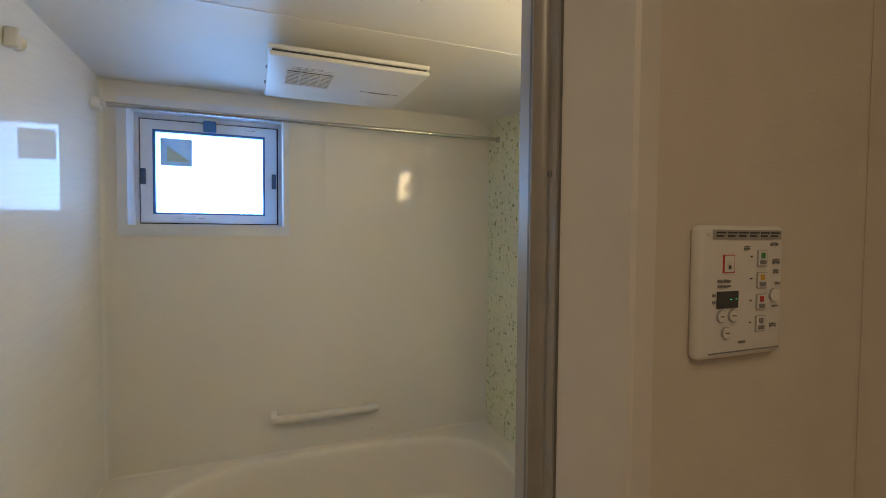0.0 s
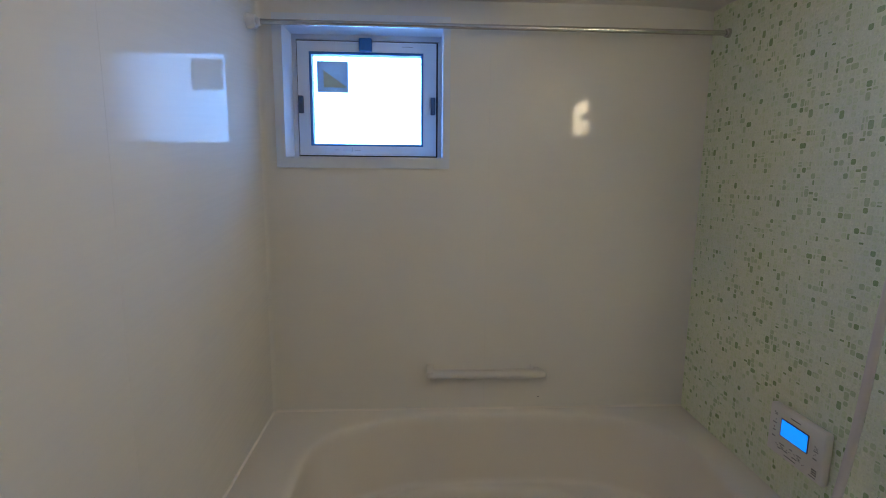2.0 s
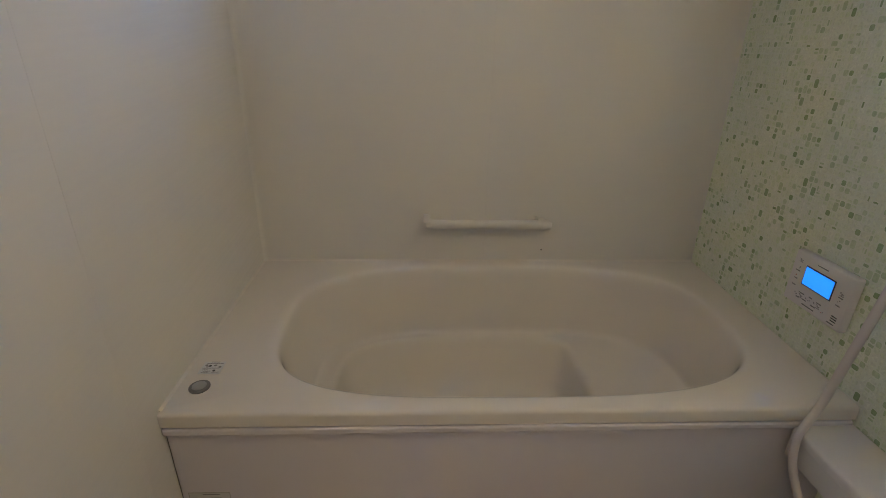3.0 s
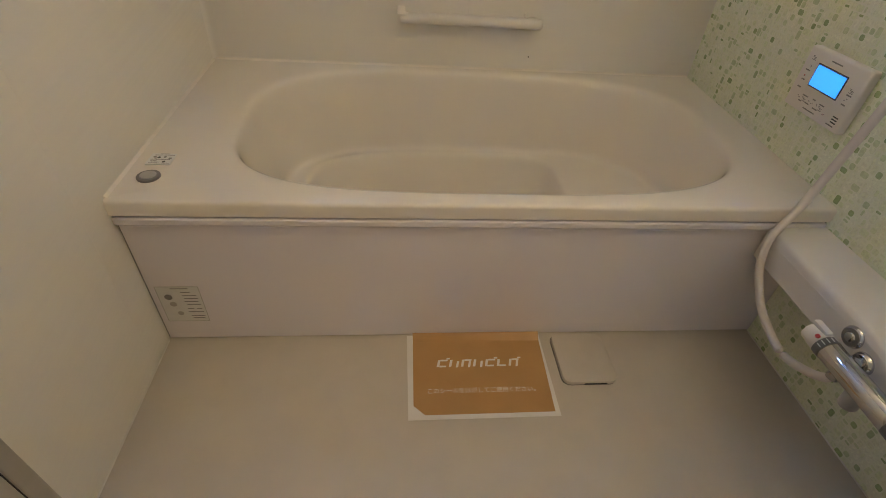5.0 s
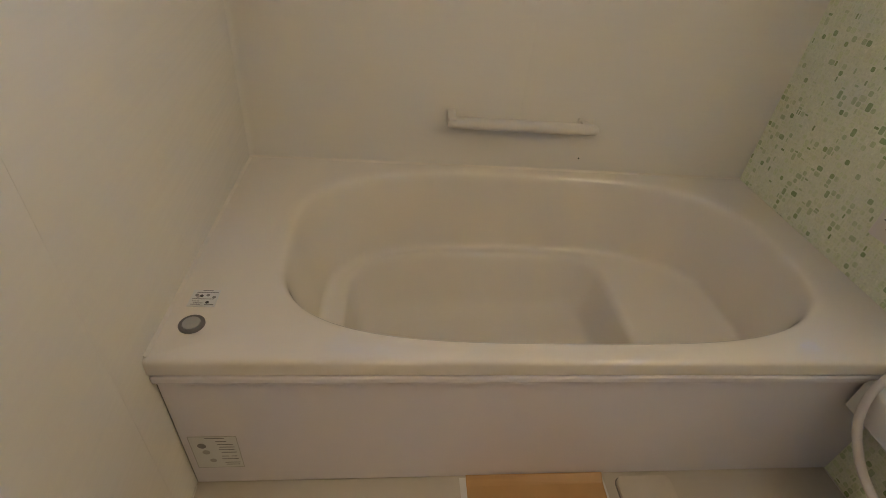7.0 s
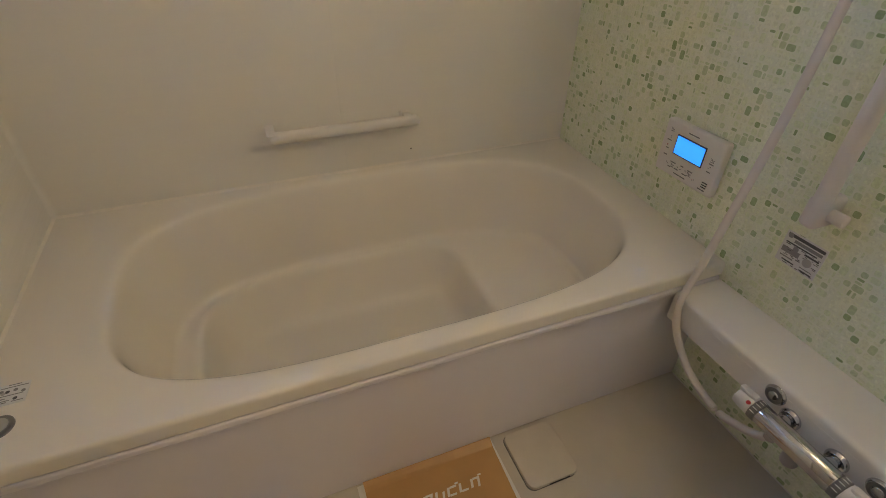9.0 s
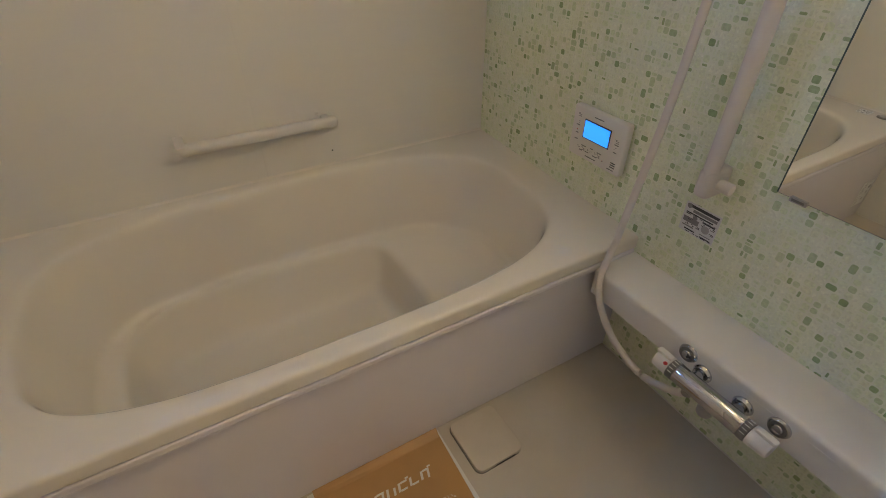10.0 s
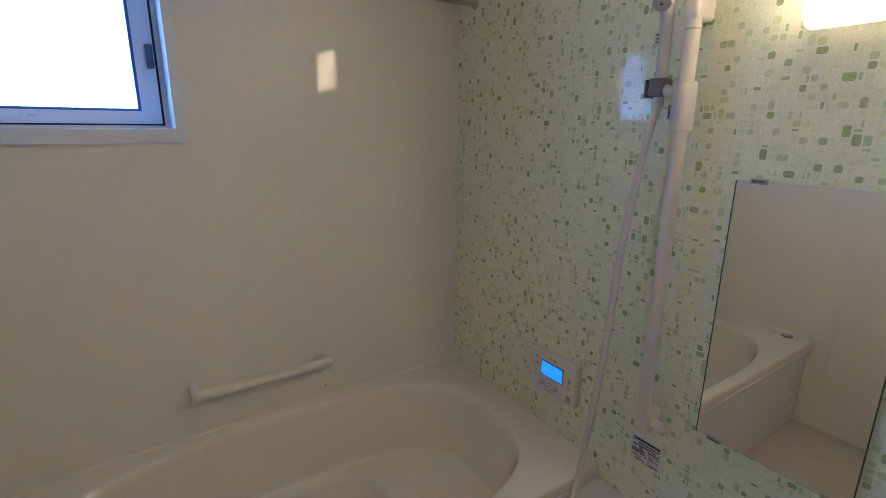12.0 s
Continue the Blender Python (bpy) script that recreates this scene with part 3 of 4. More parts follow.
for y, x0, x1 in ((1.405, 0.048, 0.068), (1.3995, 0.038, 0.080), (1.380, 0.034, 0.076), (1.3735, 0.036, 0.050), (1.368, 0.040, 0.058), (1.364, 0.036, 0.054), (1.364, 0.062, 0.080)):
    part("print", box((x0, y, bz + 0.0012), (x1, y + 0.0018, bz + 0.0015)), M_INK_GREY, note)
for x, y, mat in ((0.040, 1.3925, M_INK_GREY), (0.050, 1.390, M_INK), (0.062, 1.392, M_INK_GREY), (0.075, 1.386, M_INK_GREY), (0.066, 1.371, M_INK), (0.044, 1.3872, M_MIDGREY)):
    part("pictogram", rod((x, y, bz + 0.0012), (x, y, bz + 0.0016), 0.0036, seg=12), mat, note)

# pale sealant where the deck meets the walls
rear = DECK + lift(FAR)
part("sealant", plate(((L + 0.0004, 1.232, DECK + 0.0052), (L + 0.0004, 1.232, DECK - 0.004), (L + 0.0068, 1.232, DECK - 0.0004), (L + 0.0040, 1.232, DECK + 0.0026)), (0, FAR - 0.001 - 1.232, rear - DECK), 1.0), M_TUB, tub, "cream sealant bead", True)
part("sealant", plate(((0.008, FAR - 0.0004, rear + 0.0052), (0.008, FAR - 0.0004, rear - 0.004), (0.008, FAR - 0.0066, rear - 0.0004), (0.008, FAR - 0.0040, rear + 0.0026)), (1, 0, 0), R - 0.010), M_TUB, tub, "cream sealant bead", True)

# border of the panel's label
for x0, z0, x1, z1 in ((0.018, 0.0690, 0.117, 0.0702), (0.018, 0.1878, 0.117, 0.1890), (0.018, 0.0702, 0.0192, 0.1878), (0.1158, 0.0702, 0.117, 0.1878)):
    part("border", box((x0, 1.2325, z0), (x1, 1.2329, z1)), M_MIDGREY, panel_note)

# grab bar on the wall over the tub
bar = thing("grab_bar", (0.8, 1.97, 0.62), "white resin grab bar fixed to the cream wall over the tub", "grab bar")
part("rail", box((0.586, 1.936, 0.604), (1.036, 1.972, 0.634), 0.0135, 4), M_BAR, bar, "", True)
part("bracket", plate(((0.584, 1.9995, 0.642), (0.584, 1.9995, 0.606), (0.584, 1.940, 0.608), (0.584, 1.938, 0.632)), (1, 0, 0), 0.024), M_BAR, bar)
part("bracket", plate(((0.996, 1.9995, 0.628), (0.996, 1.9995, 0.606), (0.996, 1.950, 0.608), (0.996, 1.950, 0.626)), (1, 0, 0), 0.022), M_BAR, bar)
part("peg", rod((0.985, 1.990, 0.626), (0.985, 1.990, 0.640), 0.004, seg=12, bevel=0.002), M_BAR, bar)

# floor sheet and drain cover
sheet = thing("notice_sheet", (0.795, 1.108, 0.0), "orange notice sheet with white border and lettering, stuck on the floor", "notice")
part("border", box((0.612, 0.981, 0.0004), (0.976, 1.231, 0.0012)), M_PAPER, sheet, "white paper border")
field = part("field", plate(((0.652, 0.993, 0.0012), (0.964, 0.993, 0.0012), (0.9715, 1.2090, 0.0012), (0.6278, 1.2090, 0.0012), (0.625, 1.018, 0.0012)), (0, 0, 1), 0.0005), M_ORANGE, sheet, "orange printed field")

part("bent_edge", plate(((0.6278, 1.2088, 0.0013), (0.9715, 1.2088, 0.0013), (0.9722, 1.2220, 0.0042), (0.9725, 1.2318, 0.0115), (0.6272, 1.2318, 0.0115), (0.6275, 1.2220, 0.0042)), (0, -0.4, 0.9), 0.0005), M_ORANGE, field, "orange edge bent up against the tub panel")


def words(text, size, at, turn=0.0, width=None):
    """Built-in lettering as a mesh, lying on the floor, at its lower left corner."""
    cu = bpy.data.curves.new("lettering", "FONT")
    cu.body, cu.size, cu.extrude, cu.resolution_u = text, size, 0.00015, 3
    ob = new("lettering", cu)
    bpy.context.view_layer.update()
    me = bpy.data.meshes.new_from_object(ob.evaluated_get(bpy.context.evaluated_depsgraph_get()))
    bpy.data.objects.remove(ob)
    bm = bmesh.new()
    bm.from_mesh(me)
    bpy.data.meshes.remove(me)
    xs = [v.co.x for v in bm.verts]
    k = width / (max(xs) - min(xs)) if width else 1.0
    bmesh.ops.transform(bm, matrix=Matrix.Translation(at) @ Matrix.Rotation(turn, 4, "Z") @ Matrix.Diagonal((k, 1, 1, 1)) @ Matrix.Translation((-min(xs), 0, 0)), verts=bm.verts)
    return bm


part("lettering", words("\u3053\u306e\u30b7\u30fc\u30eb\u3092\u306f\u304c\u3057\u3066\u3054\u4f7f\u7528\u304f\u3060\u3055\u3044\u3002", 0.0165, (0.661, 1.051, 0.0019), 0.0, 0.268), M_PAPER, field, "white lettering")
# the maker's mark, as plain angular shapes
for k in range(7):
    x = 0.687 + k * 0.0312
    strokes = [(-0.001, 0.002, 0.0055, 0.0235)]
    if k in (0, 2, 4, 6):
        strokes.append((0.0058, 0.0195, 0.024, 0.0245))
    if k in (0, 4, 5):
        strokes.append((0.0058, 0.001, 0.023, 0.006))
    if k in (1, 2, 3, 6):
        strokes.append((0.0175, 0.000, 0.0235, 0.0192))
    if k in (0, 4, 6):
        strokes.append((0.020, 0.0255, 0.029, 0.0295))
    for x0, y0, x1, y1 in strokes:
        lean = 0.25
        part("stroke", plate([(x + u + lean * v, 1.125 + v, 0.0017) for u, v in ((x0, y0), (x1, y0), (x1, y1), (x0, y1))], (0, 0, 1), 0.0004), M_PAPER, field)

cover = thing("drain_cover", (1.075, 1.145, 0.0), "square beige plastic floor drain cover", "drain cover")
# flat grey plate on the floor paints the shaded gap round the lid
lid_gap_shade = box((1.0022, 1.0640, 0.0003), (1.1440, 1.2228, 0.0012))
bmesh.ops.bevel(lid_gap_shade, geom=[e for e in lid_gap_shade.edges if abs(e.verts[0].co.z - e.verts[1].co.z) > 0.0005], offset=0.021, segments=5, affect="EDGES", profile=0.5)
part("lid_gap_shade", lid_gap_shade, M_GREY, cover, "grey plate drawing the shade in the gap round the cover")
lid = box((1.005, 1.066, 0.001), (1.147, 1.2215, 0.011))
bmesh.ops.bevel(lid, geom=[e for e in lid.edges if abs(e.verts[0].co.z - e.verts[1].co.z) > 0.004], offset=0.020, segments=5, affect="EDGES", profile=0.5)
bmesh.ops.bevel(lid, geom=[e for e in lid.edges if all(v.co.z > 0.010 for v in e.verts)], offset=0.003, segments=2, affect="EDGES", profile=0.5)
part("lid", lid, M_LID, cover, "raised beige lid", True)
# nothing is cut out here; a black bar paints the notch's shade
part("notch", box((1.058, 1.0640, 0.001), (1.118, 1.0675, 0.0050), 0.001, 1), M_RUBBER, cover, "finger notch, its shade put in as a black bar")

# ---------- things on the walls ----------
pole = thing("towel_rod", (0.8, 1.902, 1.841), "steel drying rod spanning the wall over the window", "rod")
part("rail", rod((0.030, 1.902, 1.841), (1.592, 1.902, 1.841), 0.0085, seg=20), M_STEEL, pole, "brushed steel tube", True)
socket = part("socket", rod((0.0005, 1.902, 1.841), (0.030, 1.902, 1.841), 0.024, 0.021, seg=28, bevel=0.003), M_WHITE, pole, "white round socket", True)
part("collar", rod((0.030, 1.902, 1.841), (0.044, 1.902, 1.841), 0.0125, seg=20, bevel=0.002), M_WHITE, socket, "", True)
part("socket", rod((1.585, 1.902, 1.841), (1.5994, 1.902, 1.841), 0.013, 0.016, seg=24, bevel=0.002), M_STEEL, pole, "steel end socket", True)


def pole_holder(x, y, z, way):
    """A small white holder for a drying pole, with a screw in its face."""
    h = thing("pole_holder", (x, y, z), "small white plastic pole holder screwed high on the wall", "holder", "pole holders")
    part("body", box((min(x, x + way * 0.034), y - 0.016, z - 0.019), (max(x, x + way * 0.030), y + 0.003, z + 0.028), 0.007, 3), M_WHITE, h, "", True)
    part("cradle", rod((x + way * 0.022, y + 0.003, z - 0.004), (x + way * 0.022, y + 0.016, z - 0.004), 0.017, seg=24, bevel=0.002), M_WHITE, h, "", True)
    part("screw", rod((x + way * 0.022, y + 0.0158, z - 0.004), (x + way * 0.022, y + 0.0175, z - 0.004), 0.008, seg=12), M_MIDGREY, h, "grey screw head")
    return h


pole_holder(0.0005, 1.272, 1.826, 1)
pole_holder(1.5992, 1.246, 1.818, -1)

# ventilation and drying unit under the ceiling
fan = thing("bath_dryer", (0.80, 1.52, TOP), "white ceiling ventilation and drying unit with a small grille", "ventilation unit")
part("base", box((0.575, 1.425, 1.905), (1.010, 1.720, TOP - 0.0005), 0.004, 2), M_WHITE, fan, "recessed white body")
front = part("front_panel", box((0.558, 1.302, 1.886), (1.028, 1.738, 1.8995), 0.0055, 4), M_WHITE, fan, "white cover panel", True)
# ink-dark filler carries the shade between panel and strip
part("slot", box((0.566, 1.310, 1.8990), (1.020, 1.420, 1.9085)), M_INK, fan, "intake slot, its shade put in as ink colour")
part("edge_strip", box((0.556, 1.304, 1.9060), (1.030, 1.430, 1.9190), 0.003, 3), M_WHITE, fan, "white upper strip", True)
# flat ink plate gives the shade behind the slats; there is no opening
grille = part("grille", box((0.612, 1.418, 1.8848), (0.753, 1.558, 1.8862)), M_INK, fan, "louvred grille, the shade of its opening painted as a dark plate")
for k in range(10):
    y = 1.4215 + k * 0.0137
    part("slat", box((0.613, y, 1.8825), (0.752, y + 0.0052, 1.8850), 0.0008, 1), M_WHITE_SOFT, grille)
for x in (0.6135, 0.655, 0.715, 0.7515):
    part("mullion", box((x - 0.0018, 1.417, 1.8820), (x + 0.0018, 1.559, 1.8852)), M_WHITE_SOFT, grille)
for z_row, (y, x0, x1) in enumerate(((1.380, 0.628, 0.716), (1.389, 0.632, 0.748), (1.397, 0.626, 0.690), (1.404, 0.640, 0.742), (1.411, 0.626, 0.668))):
    x = x0
    while x < x1:
        w = 0.006 + 0.004 * ((z_row * 7 + int(x * 1000)) % 4)
        part("print", box((x, y, 1.8854), (min(x + w, x1), y + 0.0028, 1.8861)), M_MIDGREY if z_row % 2 else M_INK_GREY, front)
        x += w + 0.005
# dark bars on the panel's face paint the shade of the outlet slit
part("louvre_gap_shade", box((0.862, 1.544, 1.8852), (0.994, 1.5475, 1.8862)), M_INK_GREY, front, "outlet slit, its shade drawn as a dark bar")
part("louvre_gap_shade", box((0.893, 1.548, 1.8852), (0.962, 1.5535, 1.8862)), M_INK, front)
for y in (1.44, 1.60):
    part("clip", box((0.5535, y, 1.893), (0.5585, y + 0.016, 1.901), 0.001, 1), M_MIDGREY, fan)

# wall lamp
lamp = thing("wall_lamp", (1.57, 0.745, 1.72), "lit white wall lamp with a rounded diffuser", "lamp")
part("base_plate", box((1.584, 0.625, 1.615), (1.5994, 0.865, 1.838), 0.006, 2), M_WHITE, lamp, "white base")
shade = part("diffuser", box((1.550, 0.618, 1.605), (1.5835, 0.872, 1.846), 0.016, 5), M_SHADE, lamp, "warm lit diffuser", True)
part("lens", box((1.5485, 0.6165, 1.628), (1.5610, 0.8735, 1.826), 0.005, 3), M_LAMP, shade, "bright middle of the diffuser")

# bath controller with its display
rc = thing("bath_controller", (1.59, 1.415, 0.645), "white bath remote control with a lit blue display", "controller")
case = part("case", box((1.576, 1.320, 0.574), (1.5992, 1.512, 0.717), 0.006, 3), M_WHITE, rc, "", True)
part("bezel", box((1.5745, 1.3690, 0.6345), (1.5765, 1.4660, 0.6880), 0.0008, 1), M_INK, rc, "black display edge")
part("display", box((1.5738, 1.3725, 0.6380), (1.5748, 1.4625, 0.6845)), M_LCD, rc, "lit blue display")
for y, z, w in ((1.418, 0.700, 0.034), (1.488, 0.662, 0.014), (1.488, 0.640, 0.010), (1.488, 0.622, 0.012), (1.455, 0.611, 0.018), (1.424, 0.613, 0.010), (1.396, 0.611, 0.016), (1.440, 0.598, 0.014), (1.410, 0.596, 0.016), (1.464, 0.596, 0.010), (1.424, 0.586, 0.040), (1.345, 0.655, 0.014), (1.346, 0.634, 0.012), (1.349, 0.584, 0.022)):
    part("print", box((1.5754, y - w / 2, z), (1.5762, y + w / 2, z + 0.0026)), M_INK_GREY, case)
for y, z in ((1.487, 0.692), (1.345, 0.6655), (1.455, 0.6035), (1.396, 0.6035)):
    for k, (y0, y1) in enumerate(((-0.006, 0.006), (-0.004, 0.001), (-0.006, 0.005), (0.001, 0.0065))):
        part("pictogram", box((1.5754, y + y0, z - 0.0045 + 0.0027 * k), (1.5762, y + y1, z - 0.0033 + 0.0027 * k)), M_INK_GREY, case)
small = random.Random(5)
for y, z in ((1.488, 0.648), (1.487, 0.672), (1.472, 0.604), (1.440, 0.606), (1.425, 0.604), (1.410, 0.606), (1.346, 0.646), (1.378, 0.598)):
    for k in range(3):
        u, v = small.uniform(-0.005, 0.003), small.uniform(-0.003, 0.003)
        part("print", box((1.5754, y + u, z + v), (1.5762, y + u + small.uniform(0.0012, 0.0035), z + v + small.uniform(0.0010, 0.0020))), small.choice((M_INK_GREY, M_INK_GREY, M_RED)), case)
# three ink bars on the case draw the shade of vent slots
for k in range(3):
    part("vent_slot_shade", box((1.5752, 1.336, 0.592 + k * 0.0062), (1.5763, 1.352, 0.5945 + k * 0.0062)), M_INK, case)

# mirror
mirror = thing("mirror", (1.594, 0.80, 1.02), "frameless upright rectangular mirror held by small clips", "mirror")
part("glass", box((1.5930, 0.651, 0.711), (1.5938, 0.955, 1.325)), M_MIRROR, mirror, "silvered glass")
part("backing", box((1.5940, 0.650, 0.710), (1.5986, 0.956, 1.326)), M_EDGE, mirror, "dark glass edge")
part("edge", box((1.5926, 0.9551, 0.711), (1.5940, 0.9576, 1.325)), M_EDGE, mirror)
part("edge", box((1.5926, 0.6484, 0.711), (1.5940, 0.6509, 1.325)), M_EDGE, mirror)
# upper edge takes a paler material than the sides
part("edge", box((1.5926, 0.6484, 1.3251), (1.5940, 0.9576, 1.3270)), M_LABEL, mirror, "upper edge, paler than the side edges")
for y, z in ((0.912, 1.3225), (0.690, 1.3225), (0.915, 0.7065), (0.684, 0.7065)):
    clip = part("clip", box((1.5895, y - 0.016, z - 0.002), (1.5985, y + 0.016, z + 0.009), 0.001, 1), M_MIDGREY, mirror, "small grey clip")
    # darker plate on the clip's face stands for a shaded hollow
    part("recess_shade", box((1.5890, y - 0.012, z + 0.001), (1.5896, y + 0.012, z + 0.006)), M_GREY, clip)

# soap tray beside the mirror
tray = thing("soap_tray", (1.55, 0.60, 0.70), "clear violet plastic soap tray on the wall", "tray")
part("shelf", box((1.512, 0.440, 0.690), (1.5985, 0.642, 0.695), 0.002, 2), M_TRAY, tray)
part("rim", box((1.508, 0.440, 0.690), (1.512, 0.642, 0.706), 0.0015, 2), M_TRAY, tray, "darker violet front rim")
part("side", plate(((1.5125, 0.642, 0.6955), (1.5985, 0.642, 0.6955), (1.5985, 0.642, 0.735), (1.575, 0.642, 0.728), (1.5125, 0.642, 0.706)), (0, -1, 0), 0.004), M_TRAY, tray)
part("insert", box((1.545, 0.455, 0.6955), (1.592, 0.604, 0.732), 0.006, 3), M_WHITE, tray, "white plastic insert", True)

# ---------- shower ----------
bar = thing("shower_rail", (1.545, 1.070, 1.2), "white shower slide rail with a sliding bracket", "shower rail")
part("rail", rod((1.545, 1.070, 0.690), (1.545, 1.070, 1.690), 0.0165, seg=28), M_SHOWER, bar, "", True)
part("collar", rod((1.545, 1.070, 1.634), (1.545, 1.070, 1.637), 0.0171, seg=28), M_MIDGREY, bar)
part("bracket", box((1.527, 1.053, 1.652), (1.5992, 1.087, 1.704), 0.011, 4), M_SHOWER, bar, "white top bracket", True)
part("bracket", box((1.529, 1.052, 0.656), (1.5992, 1.088, 0.722), 0.011, 4), M_SHOWER, bar, "white foot bracket", True)
part("end_knob", rod((1.562, 1.056, 0.688), (1.562, 1.022, 0.688), 0.013, seg=20, bevel=0.004), M_SHOWER, bar, "", True)
slider = part("slider", rod((1.545, 1.070, 1.426), (1.545, 1.070, 1.530), 0.0245, seg=32, bevel=0.004), M_SHOWER, bar, "white sliding bracket", True)
part("pivot", rod((1.545, 1.090, 1.505), (1.560, 1.128, 1.518), 0.013, seg=20, bevel=0.002), M_SHOWER, slider, "", True)
part("clamp", box((1.541, 1.122, 1.502), (1.583, 1.160, 1.543), 0.006, 3), M_GREY, slider, "dark grey clamp", True)
part("clamp_lever", box((1.541, 1.164, 1.500), (1.580, 1.169, 1.541), 0.002, 2), M_GREY, slider)
part("release", box((1.530, 1.0925, 1.452), (1.545, 1.0950, 1.482), 0.001, 1), M_GREY, slider)
shower = thing("hand_shower", (1.52, 1.13, 1.5), "white hand shower with a long white hose", "hand shower")
part("handle", tube(((1.562, 1.142, 1.480), (1.561, 1.141, 1.560), (1.550, 1.134, 1.625), (1.524, 1.120, 1.676), (1.486, 1.102, 1.694), (1.456, 1.089, 1.690)), lambda u: 0.0125 + 0.006 * u * u, seg=16, steps=6), M_SHOWER, shower, "", True)
head = part("head", rod((1.472, 1.096, 1.702), (1.453, 1.088, 1.677), 0.0170, 0.0205, seg=28, bevel=0.004), M_SHOWER, shower, "white spray head", True)
# grey here paints the shade on the plate, which faces away from the lamp
part("spray_plate", rod((1.4536, 1.0883, 1.6778), (1.4516, 1.0874, 1.6752), 0.0178, seg=28), M_MIDGREY, head, "spray plate, the shade of its underside put in as grey")
part("screw", rod((1.4517, 1.0875, 1.6754), (1.4510, 1.0872, 1.6744), 0.003, seg=12), M_INK, head)
for k in range(3):
    part("print", box((1.536 - k * 0.0035, 1.146 - k * 0.002, 1.618 + k * 0.007), (1.546 - k * 0.0035, 1.1495 - k * 0.002, 1.621 + k * 0.007)), M_INK_GREY, shower)
part("hose", tube(((1.562, 1.142, 1.480), (1.554, 1.155, 1.400), (1.532, 1.176, 1.150), (1.516, 1.188, 0.816), (1.492, 1.202, 0.545), (1.480, 1.203, 0.460), (1.462, 1.200, 0.413), (1.441, 1.190, 0.376), (1.434, 1.172, 0.325), (1.434, 1.142, 0.280), (1.433, 1.088, 0.236),
                   (1.432, 1.000, 0.210), (1.430, 0.934, 0.232), (1.420, 0.890, 0.268), (1.411, 0.874, 0.296)), 0.0092, seg=14, steps=6), M_SHOWER, shower, "white flexible hose", True)
label = thing("care_label", (1.599, 1.08, 0.56), "white label with small print stuck to the mosaic wall", "label")
card = part("card", box((1.5978, 1.036, 0.525), (1.5990, 1.126, 0.601)), M_LABEL, label)
for y0, y1, z0, z1, mat in ((1.040, 1.122, 0.590, 0.597, M_INK), (1.042, 1.104, 0.580, 0.587, M_INK_GREY), (1.050, 1.120, 0.574, 0.577, M_INK), (1.082, 1.122, 0.551, 0.564, M_INK_GREY), (1.042, 1.074, 0.566, 0.570, M_INK),
                            (1.044, 1.072, 0.536, 0.538, M_INK_GREY), (1.090, 1.120, 0.540, 0.543, M_INK_GREY), (1.084, 1.112, 0.532, 0.535, M_INK), (1.042, 1.070, 0.529, 0.532, M_INK)):
    part("print", box((1.5974, y0, z0), (1.5979, y1, z1)), mat, card)
small = random.Random(11)
for z in (0.5275, 0.5455, 0.5485, 0.5585, 0.5625, 0.5710):
    y = 1.040
    while y < 1.116:
        w = small.uniform(0.003, 0.012)
        part("print", box((1.59735, y, z), (1.5980, min(y + w, 1.123), z + 0.0017)), small.choice((M_INK, M_INK_GREY)), card)
        y += w + small.uniform(0.003, 0.014)
for y, z, r in ((1.116, 0.592, 0.006), (1.062, 0.553, 0.010), (1.094, 0.568, 0.006)):
    part("pictogram", on_x(1.5979, y, z, r, -0.0007, 16), M_INK_GREY if r < 0.009 else M_MIDGREY, card)

# ---------- counter and tap ----------
counter = thing("counter", (1.53, 0.78, 0.30), "white moulded shelf counter along the mosaic wall", "counter")
prof = ((1.5992, 0.386), (1.4640, 0.385), (1.4575, 0.3815), (1.4545, 0.375), (1.4548, 0.362), (1.5992, 0.362))
part("top", plate([(x, 0.336, z) for x, z in prof], (0, 1, 0), 1.2205 - 0.336), M_COUNTER, counter, "smooth white top", True)
prof = ((1.4548, 0.3618), (1.4560, 0.302), (1.4610, 0.2965), (1.4700, 0.2955), (1.4700, 0.3618))
part("front", plate([(x, 0.336, z) for x, z in prof], (0, 1, 0), 1.2205 - 0.336), M_COUNTER, counter, "white front carrying the tap", True)
part("underside", box((1.4702, 0.336, 0.292), (1.5992, 1.2205, 0.300), 0.002, 1), M_COUNTER, counter)

tap = thing("shower_tap", (1.41, 0.835, 0.32), "chrome thermostatic shower tap with white handles", "tap")
ax, az = 1.409, 0.327
part("body", rod((ax, 0.752, az), (ax, 0.908, az), 0.0225, seg=36, bevel=0.002), M_CHROME, tap, "polished chrome body", True)
for y0, y1 in ((0.908, 0.924), (0.736, 0.752)):
    ring = part("collar", rod((ax, y0, az), (ax, y1, az), 0.0232, seg=36, bevel=0.001), M_GREY, tap, "dark scale ring", True)
    for k in range(5):
        a = radians(70 + 22 * k)
        part("tick", rod((ax + 0.0230 * math.cos(a), y0 + 0.003, az + 0.0230 * math.sin(a)), (ax + 0.0230 * math.cos(a), y1 - 0.003, az + 0.0230 * math.sin(a)), 0.0009, seg=6), M_PAPER, ring)
grip = part("handle", rod((ax, 0.924, az), (ax, 0.962, az), 0.0228, 0.0200, seg=28, bevel=0.004), M_WHITE, tap, "white temperature handle", True)
part("lever", box((ax - 0.008, 0.926, az + 0.018), (ax + 0.008, 0.965, az + 0.028), 0.004, 2), M_WHITE, grip, "", True)
